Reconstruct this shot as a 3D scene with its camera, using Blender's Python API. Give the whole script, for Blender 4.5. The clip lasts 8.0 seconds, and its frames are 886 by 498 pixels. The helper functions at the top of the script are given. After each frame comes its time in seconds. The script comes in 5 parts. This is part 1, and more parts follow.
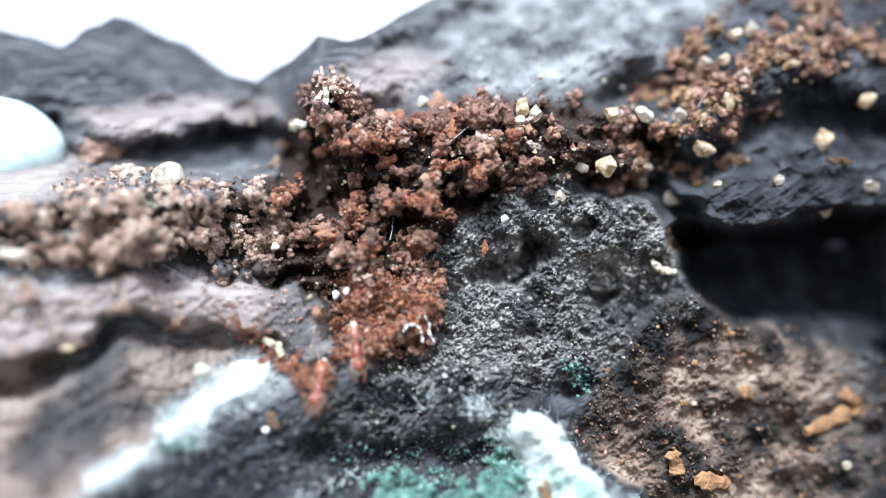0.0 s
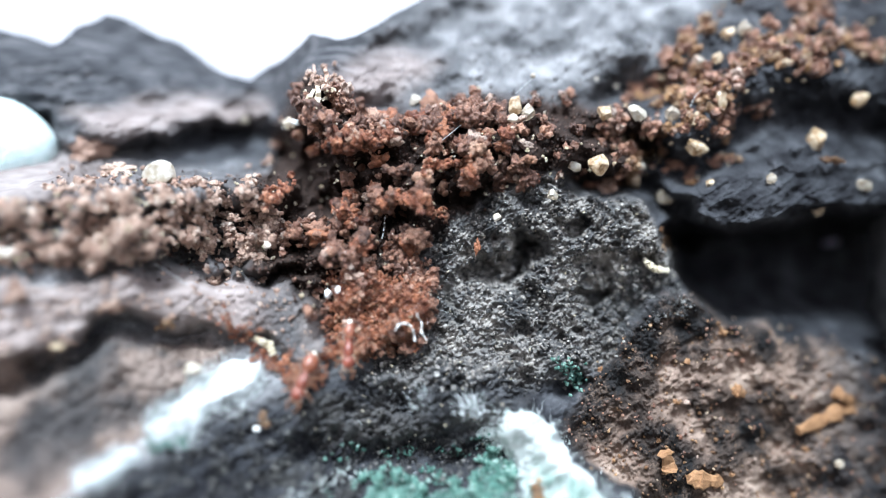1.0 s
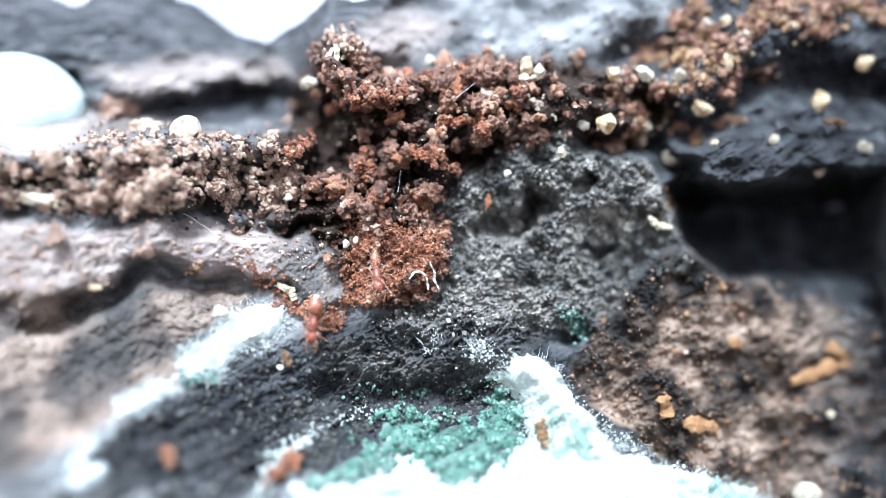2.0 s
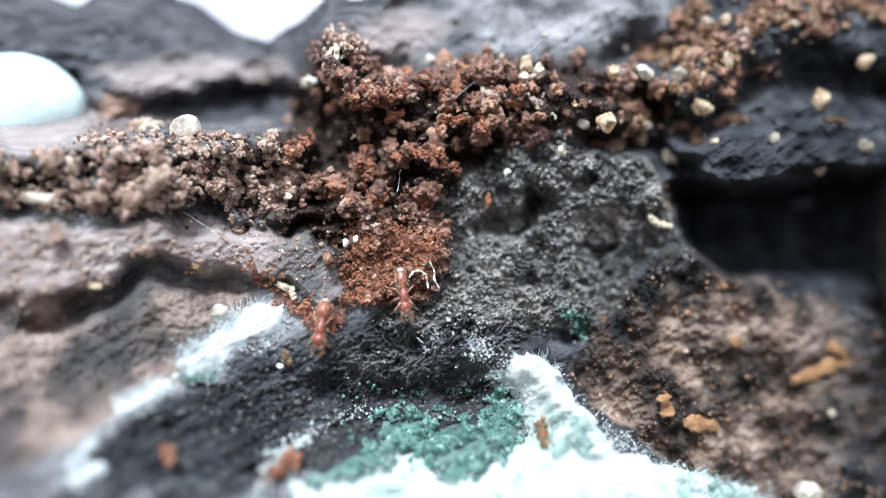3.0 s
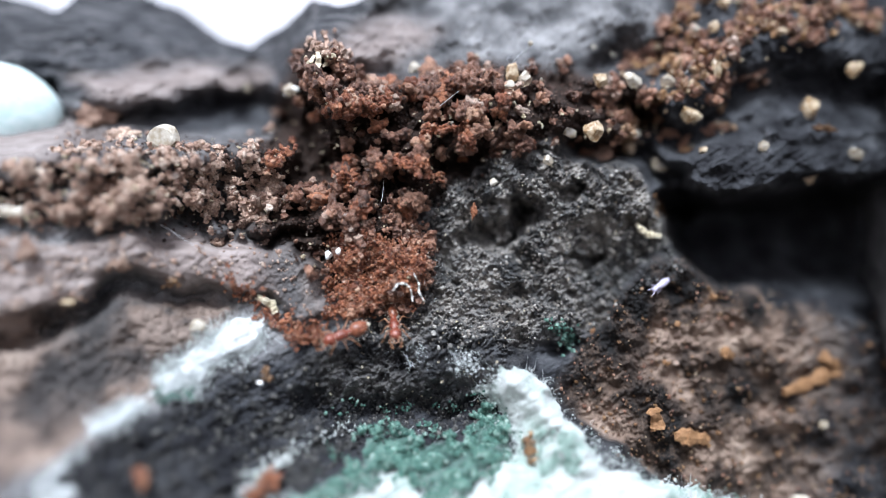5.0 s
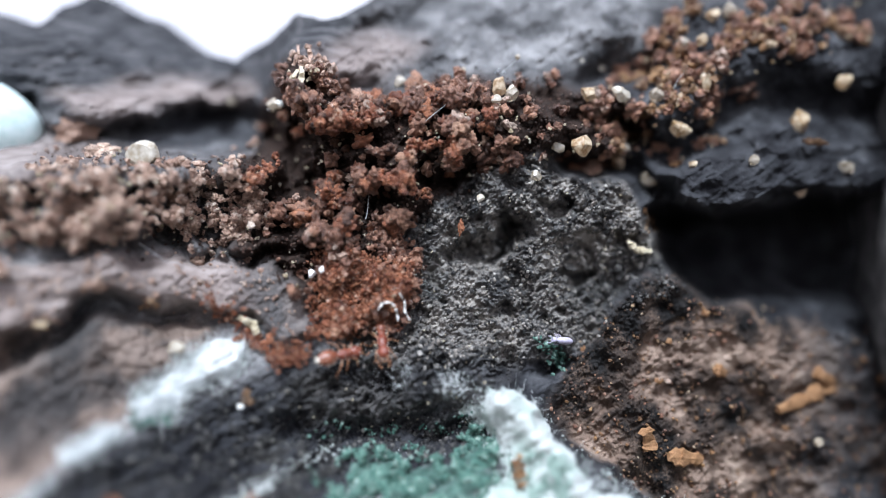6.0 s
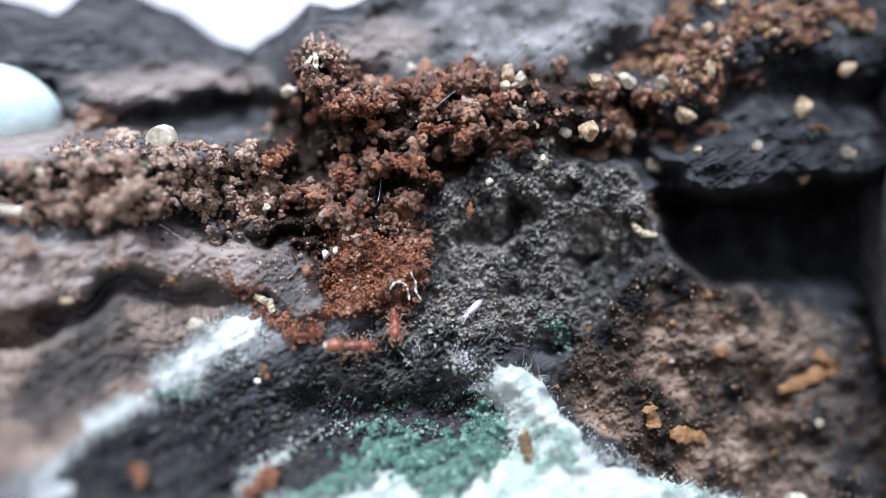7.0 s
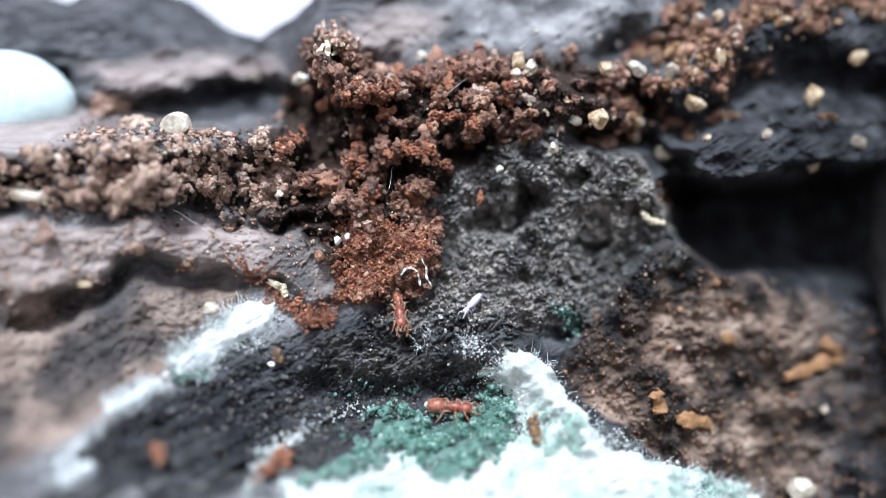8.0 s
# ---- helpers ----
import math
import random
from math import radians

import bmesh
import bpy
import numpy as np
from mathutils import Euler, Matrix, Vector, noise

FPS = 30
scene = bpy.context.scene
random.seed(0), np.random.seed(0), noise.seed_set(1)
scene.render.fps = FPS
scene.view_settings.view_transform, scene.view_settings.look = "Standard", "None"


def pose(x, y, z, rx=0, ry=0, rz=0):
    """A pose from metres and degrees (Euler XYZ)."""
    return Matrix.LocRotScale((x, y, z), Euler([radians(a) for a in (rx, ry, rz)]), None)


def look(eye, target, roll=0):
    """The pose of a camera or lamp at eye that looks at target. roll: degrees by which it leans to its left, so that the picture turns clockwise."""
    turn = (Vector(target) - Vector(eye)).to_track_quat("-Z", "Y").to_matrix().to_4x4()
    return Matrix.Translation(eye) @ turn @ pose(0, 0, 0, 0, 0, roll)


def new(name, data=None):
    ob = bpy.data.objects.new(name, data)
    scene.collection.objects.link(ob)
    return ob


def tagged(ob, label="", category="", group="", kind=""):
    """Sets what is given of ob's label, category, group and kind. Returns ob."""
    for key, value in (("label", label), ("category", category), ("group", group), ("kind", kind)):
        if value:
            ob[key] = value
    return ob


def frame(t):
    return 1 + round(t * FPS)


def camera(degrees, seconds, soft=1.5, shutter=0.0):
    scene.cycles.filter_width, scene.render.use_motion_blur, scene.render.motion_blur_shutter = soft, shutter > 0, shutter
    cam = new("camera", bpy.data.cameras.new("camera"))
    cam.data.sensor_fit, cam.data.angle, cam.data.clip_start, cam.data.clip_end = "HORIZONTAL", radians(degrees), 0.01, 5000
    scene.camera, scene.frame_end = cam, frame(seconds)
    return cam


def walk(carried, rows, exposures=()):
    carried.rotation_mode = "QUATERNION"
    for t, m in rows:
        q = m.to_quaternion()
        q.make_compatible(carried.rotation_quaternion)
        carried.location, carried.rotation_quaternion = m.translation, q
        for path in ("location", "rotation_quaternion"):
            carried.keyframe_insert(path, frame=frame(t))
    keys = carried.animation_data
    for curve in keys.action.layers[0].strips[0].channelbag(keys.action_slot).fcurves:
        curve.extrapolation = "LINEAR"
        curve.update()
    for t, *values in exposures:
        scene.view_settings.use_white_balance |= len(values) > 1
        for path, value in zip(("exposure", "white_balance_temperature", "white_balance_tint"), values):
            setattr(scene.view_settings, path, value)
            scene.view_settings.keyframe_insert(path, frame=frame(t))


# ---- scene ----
# Lengths below are millimetres in the log's own frame (x right, y ahead, z up) unless they say otherwise.
MM, EYE, TILT = 0.001, 0.0225, -5.0
BASE = pose(0, 0, EYE, TILT)
cam = camera(75.6, 8.0, soft=0.95)
cam.data.dof.use_dof, cam.data.dof.focus_distance, cam.data.dof.aperture_fstop = True, 0.0307, 9.0
PATH = [
    (0.0, 0.000, 0.000, 0.000, 0.000, 0.000, 0.000),
    (0.5, 0.049, -0.101, -0.249, 0.049, 0.044, -0.011),
    (1.0, 0.287, 0.055, -0.079, -0.225, 0.015, 0.002),
    (1.5, 0.500, 0.332, 0.142, -0.467, 0.283, 0.065),
    (1.6, 0.452, 0.152, -0.002, -0.091, 0.014, 0.003),
    (1.7, 0.376, -0.130, -0.226, -0.038, -0.549, -0.094),
    (1.8, 0.224, -0.694, -0.676, 0.121, -1.238, -0.288),
    (1.9, 0.096, -1.171, -1.056, 0.176, -1.994, -0.452),
    (2.0, 0.016, -1.472, -1.295, 0.521, -2.390, -0.556),
    (2.1, 0.025, -1.472, -1.302, -0.086, -2.143, -0.551),
    (2.2, 0.034, -1.471, -1.308, -0.059, -2.182, -0.547),
    (3.3, 0.136, -1.467, -1.377, 0.794, -2.404, -0.503),
    (3.5, 0.155, -1.467, -1.390, 0.705, -2.406, -0.495),
    (4.0, 0.189, -1.339, -1.274, 0.632, -2.537, -0.589),
    (4.5, 0.218, -1.316, -1.335, 0.585, -2.628, -0.563),
    (4.7, 0.322, -1.157, -1.234, 0.258, -2.406, -0.489),
    (5.8, 1.002, -0.122, -0.576, -0.276, -1.224, -0.004),
    (5.9, 1.002, -0.122, -0.576, -0.470, -1.216, -0.004),
    (6.0, 1.002, -0.122, -0.576, -0.516, -1.011, -0.004),
    (6.1, 0.920, -0.232, -0.672, -0.034, -1.666, -0.059),
    (6.2, 0.838, -0.342, -0.768, 0.036, -1.854, -0.114),
    (6.3, 0.755, -0.451, -0.864, -0.189, -1.618, -0.170),
    (6.5, 0.591, -0.671, -1.055, -0.055, -2.100, -0.281),
    (7.0, 0.700, -0.998, -1.264, -0.073, -1.522, -0.173),
    (7.5, 0.402, -0.686, -1.302, 0.292, -2.229, -0.332),
    (8.0, 0.427, -1.377, -1.441, 0.462, -2.515, -0.362),
]
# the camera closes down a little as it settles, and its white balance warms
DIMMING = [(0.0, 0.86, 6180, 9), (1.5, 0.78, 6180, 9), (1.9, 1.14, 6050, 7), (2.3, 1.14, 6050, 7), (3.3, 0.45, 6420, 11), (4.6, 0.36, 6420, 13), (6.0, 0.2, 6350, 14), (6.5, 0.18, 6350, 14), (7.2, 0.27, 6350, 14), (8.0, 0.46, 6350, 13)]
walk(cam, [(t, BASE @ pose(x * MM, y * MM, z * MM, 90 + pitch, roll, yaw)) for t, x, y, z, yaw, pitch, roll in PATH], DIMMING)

# ---- light: bright overcast daylight from above and behind the log's rim ----
world = bpy.data.worlds.new("overcast_sky")
scene.world = world
world.use_nodes = True
sky = world.node_tree.nodes.new("ShaderNodeTexSky")
sky.sky_type, sky.sun_disc = "NISHITA", False
sky.sun_elevation, sky.sun_rotation, sky.dust_density, sky.air_density = radians(45), radians(-115), 6.0, 1.0
veil = world.node_tree.nodes.new("ShaderNodeMix")
veil.data_type, veil.inputs[0].default_value, veil.inputs[7].default_value = "RGBA", 0.9, (7.4, 7.9, 9.1, 1)
world.node_tree.links.new(sky.outputs[0], veil.inputs[6])
world.node_tree.links.new(veil.outputs[2], world.node_tree.nodes["Background"].inputs[0])
world.node_tree.nodes["Background"].inputs[1].default_value = 0.15
sun = new("sun", bpy.data.lights.new("sun", "SUN"))
sun.data.energy, sun.data.angle, sun.data.color = 5.2, radians(20), (0.84, 0.96, 1.05)
sun.matrix_world = look((-0.12, -0.5, 1.0), (0, 0, 0))


# ---- numbers: noise and outlines ----
LATTICE = np.random.default_rng(3).random((256, 256)) * 2 * np.pi


def grain(x, z, scale, seed=0):
    """Gradient noise, about -0.7 to 0.7, whose cells are scale wide."""
    u, v = np.asarray(x, float) / scale + 31.7 * seed, np.asarray(z, float) / scale + 17.3 * seed
    i, j = np.floor(u).astype(int), np.floor(v).astype(int)
    f, g = u - i, v - j

    def corner(a, b):
        turn = LATTICE[(i + a) % 256, (j + b) % 256]
        return np.cos(turn) * (f - a) + np.sin(turn) * (g - b)

    s, r = f * f * f * (f * (f * 6 - 15) + 10), g * g * g * (g * (g * 6 - 15) + 10)
    low = corner(0, 0) * (1 - s) + corner(1, 0) * s
    high = corner(0, 1) * (1 - s) + corner(1, 1) * s
    return low * (1 - r) + high * r


def rough(x, z, scale, octaves=4, seed=0, keep=0.5):
    return sum(keep**n * grain(x, z, scale / 2**n, seed + n) for n in range(octaves))


def soft_step(a, b, v):
    t = np.clip((v - a) / (b - a), 0, 1)
    return t * t * (3 - 2 * t)


def to_line(x, z, line):
    """The distance to an open line of points."""
    best = np.full(np.shape(x), 1e9)
    for (ax, az), (bx, bz) in zip(line, line[1:]):
        dx, dz = bx - ax, bz - az
        t = np.clip(((x - ax) * dx + (z - az) * dz) / (dx * dx + dz * dz), 0, 1)
        best = np.minimum(best, np.hypot(x - ax - t * dx, z - az - t * dz))
    return best


def near(x, z, points, margin):
    """Which places lie near the box round some points."""
    p = np.array(points)
    (ax, az), (bx, bz) = p.min(0) - margin, p.max(0) + margin
    return (x > ax) & (x < bx) & (z > az) & (z < bz)


def within(x, z, ring, edge):
    """1 inside a closed outline, 0 outside, with a soft edge."""
    x, z = np.asarray(x, float), np.asarray(z, float)
    out, box = np.zeros(x.shape), near(x, z, ring, edge)
    px, pz = x[box], z[box]
    inside = np.zeros(px.shape, bool)
    for (ax, az), (bx, bz) in zip(ring, ring[1:] + ring[:1]):
        cross = (az > pz) != (bz > pz)
        inside ^= cross & (px < (bx - ax) * (pz - az) / (bz - az + 1e-9) + ax)
    far = to_line(px, pz, ring + ring[:1])
    out[box] = soft_step(-edge, edge, np.where(inside, far, -far))
    return out


def fold(x, z, line, width):
    """1 on a line, falling off to 0 at its sides."""
    x, z = np.asarray(x, float), np.asarray(z, float)
    out, box = np.zeros(x.shape), near(x, z, line, 3 * width)
    out[box] = np.exp(-((to_line(x[box], z[box], line) / width) ** 2))
    return out


# outlines on the face of the log
LOBE = [(-0.12, 0.62), (2.85, 2.85), (5.97, 3.74), (7.90, 2.70), (10.57, 2.40), (12.20, 0.33), (12.50, -1.31), (10.27, -3.53), (9.23, -5.91), (7.30, -7.39), (5.22, -6.80), (4.63, -8.73), (2.26, -10.36), (-2.49, -10.66), (-6.35, -10.06), (-7.54, -8.43), (-4.27, -7.09), (-0.71, -5.02), (-0.36, -1.45)]
CAVITY = [(12.35, 1.07), (15.02, 0.92), (18.28, 0.86), (20.36, 1.66), (24.81, 1.66), (30.16, 1.22), (30.16, -6.2), (23.03, -5.3), (18.28, -4.3), (15.32, -3.5), (13.53, -2.6), (12.64, -0.86)]
LEDGE_RIGHT = [(13.5, 2.7), (14.9, 3.7), (16.5, 4.3), (21.25, 4.63), (29.56, 5.08), (29.56, 2.26), (20.66, 2.17), (17.99, 1.37), (14.92, 1.16), (13.44, 1.76)]
BROWN_RIGHT = [(9.2, -5.02), (10.2, -3.8), (11.2, -2.8), (12.6, -2.2), (14.13, -2.9), (18.3, -4.1), (23.03, -5.1), (30.16, -6.0), (30.16, -20.15), (16.21, -20.15), (13.83, -15.40), (9.97, -13.03), (6.71, -10.06), (7.75, -7.69)]
LEDGE_LEFT = [(-29.8, -1.75), (-23.27, -1.45), (-19.71, -2.1), (-17.04, -1.45), (-13.47, -1.16), (-10.51, -1.75), (-7.84, -1.9), (-5.76, -2.94), (-5.76, -5.6), (-7.24, -6.2), (-8.73, -4.6), (-10.8, -4.32), (-13.18, -4.22), (-15.55, -3.43), (-17.33, -3.58), (-19.41, -5.2), (-21.49, -5.81), (-29.8, -6.5)]
BROWN_LEFT = [(-29.80, -6.50), (-19.11, -5.31), (-14.37, -4.57), (-10.21, -4.72), (-10.80, -6.50), (-14.07, -9.47), (-18.52, -12.73), (-25.05, -16.59), (-29.80, -19.26)]
DARK_LOW = [(-9.02, -7.69), (-6.35, -10.06), (-2.49, -10.66), (3.44, -9.77), (3.44, -10.66), (-4.27, -12.73), (-6.65, -14.22), (-10.21, -16.89), (-20.30, -20.15), (-26.24, -19.86), (-18.52, -13.33), (-14.07, -10.51), (-10.80, -8.73)]
# this top outline paints a patch of bright haze into the wood's colour
HAZE_TOP = [(-6.65, 8.64), (-4.27, 9.59), (-1.90, 10.27), (0.18, 9.82), (-1.90, 7.81), (-4.27, 7.45)]
PALE_BAND = [(-19.41, 7.00), (-15.85, 7.51), (-11.99, 8.10), (-8.73, 7.45), (-9.32, 6.32), (-13.48, 6.41), (-17.33, 5.52)]
RIDGE_TOP = [(-29.80, 11.31), (-21.49, 10.86), (-17.33, 10.27), (-13.48, 9.23), (-9.91, 8.64), (-8.43, 7.15), (-10.80, 6.26), (-14.37, 6.41), (-17.33, 5.97), (-20.30, 7.45), (-29.80, 7.45)]
GAP_TOP = [(-29.80, 7.15), (-23.86, 7.15), (-20.60, 6.71), (-19.41, 5.67), (-16.89, 5.22), (-13.48, 5.97), (-9.91, 6.41), (-8.13, 6.41), (-7.84, 4.48), (-10.80, 4.19), (-14.37, 4.04), (-16.44, 4.33), (-19.41, 3.59), (-21.49, 2.85), (-29.80, 2.70)]
FRASS = [(-8.43, 6.26), (-7.09, 8.93), (-4.87, 8.34), (-3.68, 6.86), (-1.31, 7.15), (2.26, 8.04), (5.22, 7.90), (8.19, 7.60), (10.27, 7.15), (11.75, 6.26), (12.05, 4.78), (10.57, 4.19), (8.79, 3.59), (6.41, 3.89), (3.44, 3.15), (1.37, 1.66), (-0.12, 0.47), (-0.71, -0.27), (-0.12, -2.34), (-0.42, -4.72), (-2.49, -5.91), (-4.27, -5.91), (-5.46, -4.42), (-6.65, -2.64), (-8.43, -1.75), (-11.40, -1.45), (-13.77, -0.86), (-17.93, -1.16), (-21.49, -0.86), (-26.24, -0.27), (-26.24, 1.81), (-20.60, 2.85), (-18.82, 4.63), (-15.55, 4.48), (-13.48, 4.19), (-10.80, 3.83), (-8.73, 4.19)]
SPARSE = [(8.79, 7.45), (11.16, 8.93), (12.35, 10.42), (13.53, 12.79), (16.21, 14.28), (23.63, 14.28), (23.63, 9.82), (19.77, 9.53), (18.28, 7.75), (16.21, 6.56), (15.61, 4.78), (12.94, 3.89), (10.86, 3.29), (9.08, 4.19)]
RUST_MOUND = [(-5.46, -1.75), (-4.27, -1.16), (-2.79, -1.45), (-1.45, -1.45), (-0.37, -1.75), (-0.28, -3.53), (-1.01, -4.72), (-2.49, -5.02), (-3.68, -5.75), (-5.3, -6.0), (-5.9, -5.7), (-5.31, -4.42), (-5.52, -2.94)]
PITS = [(4.5, -0.5, 1.25, 1.0, 3.6), (2.8, -1.2, 1.5, 0.6, 1.5), (7.7, 1.1, 1.0, 0.35, 1.2), (8.5, -0.9, 0.9, 0.6, 1.0), (8.4, -2.4, 1.1, 0.5, 1.7), (5.7, -3.85, 0.4, 0.4, 0.8), (4.5, -4.4, 0.8, 0.5, 0.7), (6.77, -7.39, 1.2, 0.7, 1.8), (10.9, -0.6, 0.5, 0.5, 1.0), (-1.31, -0.42, 0.7, 0.6, 1.0), (-6.6, 3.5, 1.1, 2.2, 3.4), (-7.9, 5.2, 0.9, 1.2, 3.0), (-2.49, 1.51, 1.0, 0.7, 1.4), (1.2, 2.75, 1.5, 0.75, 2.4), (10.27, 5.67, 1.4, 0.8, 3.4), (-2.3, -6.0, 1.4, 0.7, 1.0), (-9.0, -1.35, 3.0, 0.35, 1.4), (-4.27, 3.29, 1.2, 0.7, 0.8)]
SPURS = [([(-6.7, 8.6), (-6.2, 7.4)], 1.1, 2.8), ([(-0.12, 3.59), (-1.01, 2.26)], 1.2, 0.9), ([(4.33, -9.17), (5.97, -10.66), (8.19, -13.33)], 1.1, 1.1), ([(-7.84, -8.28), (-2.49, -7.39), (2.85, -8.28)], 2.2, 1.0), ([(-5.46, 6.26), (0.47, 5.37), (5.82, 5.37)], 2.2, 0.9)]
CLEFTS = [([(11.2, 4.7), (13.0, 4.1), (14.6, 4.7)], 0.8, 3.2), ([(-23.27, -7.39), (-21.49, -7.09), (-19.71, -5.91), (-17.33, -4.33), (-15.85, -4.1), (-13.47, -4.72), (-11.4, -4.62)], 0.6, 1.3), ([(7.60, 3.65), (10.86, 3.35), (12.79, 1.81), (13.18, 0.62)], 0.7, 3.8), ([(-0.27, 0.62), (2.55, 3.15), (5.97, 4.24)], 0.6, 0.9), ([(9.08, 8.04), (12.05, 8.64)], 0.9, 2.8), ([(15.91, 5.97), (18.88, 6.71), (24.22, 5.97)], 1.5, 4.2), ([(-6.65, -10.66), (-2.49, -11.10), (2.85, -10.66)], 0.9, 0.9), ([(-14.96, -1.45), (-10.80, -1.90), (-8.43, -1.90)], 0.5, 1.2), ([(-5.46, 7.15), (-2.49, 7.60)], 0.7, 1.8), ([(-2.79, 10.27), (0.47, 11.61), (2.26, 12.20)], 0.8, 1.2)]
MEAN_DEPTH = 30.0


def warped(x, z):
    return x + 0.55 * rough(x, z, 2.2, 3, 11), z + 0.55 * rough(x, z, 2.2, 3, 23)


def zones(x, z):
    """How far each kind of surface covers the face."""
    wx, wz = warped(x, z)
    return {
        "lobe": within(wx, wz, LOBE, 0.5), "dark": within(wx, wz, DARK_LOW, 0.7), "brown": within(wx, wz, BROWN_RIGHT, 0.5),
        "ledge": within(wx, wz, LEDGE_LEFT, 0.4), "umber": within(wx, wz, BROWN_LEFT, 0.6), "ridge": within(wx, wz, RIDGE_TOP, 0.9),
        "shelf": within(wx, wz, LEDGE_RIGHT, 0.35), "cavity": within(wx, wz, CAVITY, 0.55), "frass": within(wx, wz, FRASS, 0.5),
        "rust": within(wx, wz, RUST_MOUND, 1.0), "gap": within(wx, wz, GAP_TOP, 0.6), "band": np.maximum(within(wx, wz, PALE_BAND, 0.7), within(wx, wz, HAZE_TOP, 0.9)),
    }


def depth(x, z, fine=True):
    """How far ahead the face lies at a place across it."""
    c = zones(x, z)
    wx, wz = warped(x, z)
    y = 31.2 - 5.0 * (1 - np.exp(-np.minimum(x, 0) ** 2 / 230)) + (4.6 * soft_step(2.2, 5.2, z) + 3.5 * soft_step(4.6, 8.0, z)) * soft_step(-5.0, -10.0, x) - 0.022 * np.minimum(z, 0) ** 2 + 0.04 * np.maximum(z, 0) ** 2 + 0.02 * np.maximum(x - 9, 0) ** 2
    y = y + c["brown"] * (0.1 + 0.014 * np.minimum(z, 0) ** 2 + 1.6 * soft_step(10, 18, x)) - 1.1 * c["shelf"] + (3.0 + 7.5 * soft_step(-5.2, -1.2, z)) * c["cavity"] - 0.9 * c["ledge"] + 3.2 * c["gap"] - 0.1 * c["lobe"]
    y = y - 1.3 * c["ridge"] - 0.5 * c["frass"] - 0.6 * c["rust"] + c["frass"] * (1 - 0.8 * c["rust"]) * (0.9 * rough(x, z, 3.2, 2, 201) + 1.5 * rough(x, z, 1.3, 2, 207))
    y = y - 2.6 * soft_step(11.0, 18.0, x) * soft_step(3.6, 6.0, z) + 2.4 * np.exp(-(((x + 11.0) / 3.5) ** 2 + ((z - 0.6) / 1.8) ** 2) ** 2) + 1.3 * np.exp(-(((x + 4.6) / 1.5) ** 2 + ((z - 2.3) / 1.3) ** 2) ** 2)
    y = y + 2.4 * np.maximum(c["lobe"], (1 - c["brown"]) * soft_step(15.0, 12.5, x)) * soft_step(5.5, 10.5, x) * soft_step(0.2, -3.2, z) * soft_step(-9.0, -7.0, z)
    for line, width, height in SPURS:
        y = y - height * fold(wx, wz, line, width)
    for line, width, height in CLEFTS:
        y = y + height * fold(wx, wz, line, width)
    vx, vz = wx + 0.9 * rough(x, z, 1.4, 3, 251), wz + 0.9 * rough(x, z, 1.4, 3, 257)
    for px, pz, rx, rz, deep in PITS:
        y = y + deep * np.exp(-((((vx - px) / rx) ** 2 + ((vz - pz) / rz) ** 2) ** 1.5))
    along, across = 0.86 * x + 0.5 * z, 0.86 * z - 0.5 * x
    fibre = rough(along / 5, across, 0.9, 4, 41)
    streak = rough(x / 3.5, z + 0.12 * x, 0.7, 3, 71)
    y = y + 0.75 * rough(x, z, 6.0, 3, 5) + (0.33 - 0.16 * c["umber"] - 0.2 * c["ledge"] + 0.15 * c["dark"]) * fibre + 0.5 * c["ridge"] * streak
    y = y + c["brown"] * (1.2 * rough(x, z, 3.4, 3, 53) + 0.7 * np.minimum(rough(x, z, 1.5, 2, 57), 0.1))
    y = y + 0.45 * soft_step(7.0, 10.0, x) * (1 - c["lobe"]) * rough(x, z, 1.0, 3, 83)
    if fine:
        crust = c["lobe"] + 0.5 * c["frass"] + 0.45 * c["dark"] + 0.65 * c["brown"] + 0.25 * c["ledge"] + 0.4 * c["umber"] + 0.6 * soft_step(7.0, 9.0, z) * soft_step(-6.0, -3.0, x)
        knob = np.abs(rough(x, z, 0.9, 3, 61)) + 0.6 * np.abs(rough(x, z, 0.35, 3, 65))
        y = y + crust * (0.55 - 1.1 * knob) * (0.6 - 0.25 * c["lobe"]) + 0.09 * rough(x, z, 0.3, 2, 81)
        chunk, shelf = rough(x + 0.4 * z, z, 2.3, 3, 91), rough((x + 0.45 * z) / 1.5, z - 0.3 * x, 1.1, 3, 97)
        scale = np.abs(rough((x + 0.5 * z) / 1.4, z - 0.4 * x, 0.42, 2, 95))
        y = y + (c["lobe"] + 0.35 * c["dark"]) * (1.7 * np.maximum(chunk - 0.06, 0) - 0.45 * np.abs(shelf) + 0.45 * soft_step(0.2, 0.4, shelf) - 0.55 * scale + 0.3 - 0.3 * np.abs(rough(x, z, 0.2, 2, 241)))
    return y


def on_face(x, z, lift=0.0, fine=False):
    """The place on the face, raised by lift towards the open side."""
    y = depth(x, z, fine) - lift
    return np.stack([x * y / MEAN_DEPTH, y, z * y / MEAN_DEPTH], -1)


def face_normal(x, z, step=0.35):
    a = on_face(x + step, z) - on_face(x - step, z)
    b = on_face(x, z + step) - on_face(x, z - step)
    n = np.cross(a, b)
    return n / np.linalg.norm(n, axis=-1, keepdims=True)


TURN3, SHIFT3 = np.array(BASE.to_3x3()), np.array(BASE.translation)


def to_world(p):
    return np.asarray(p) * MM @ TURN3.T + SHIFT3


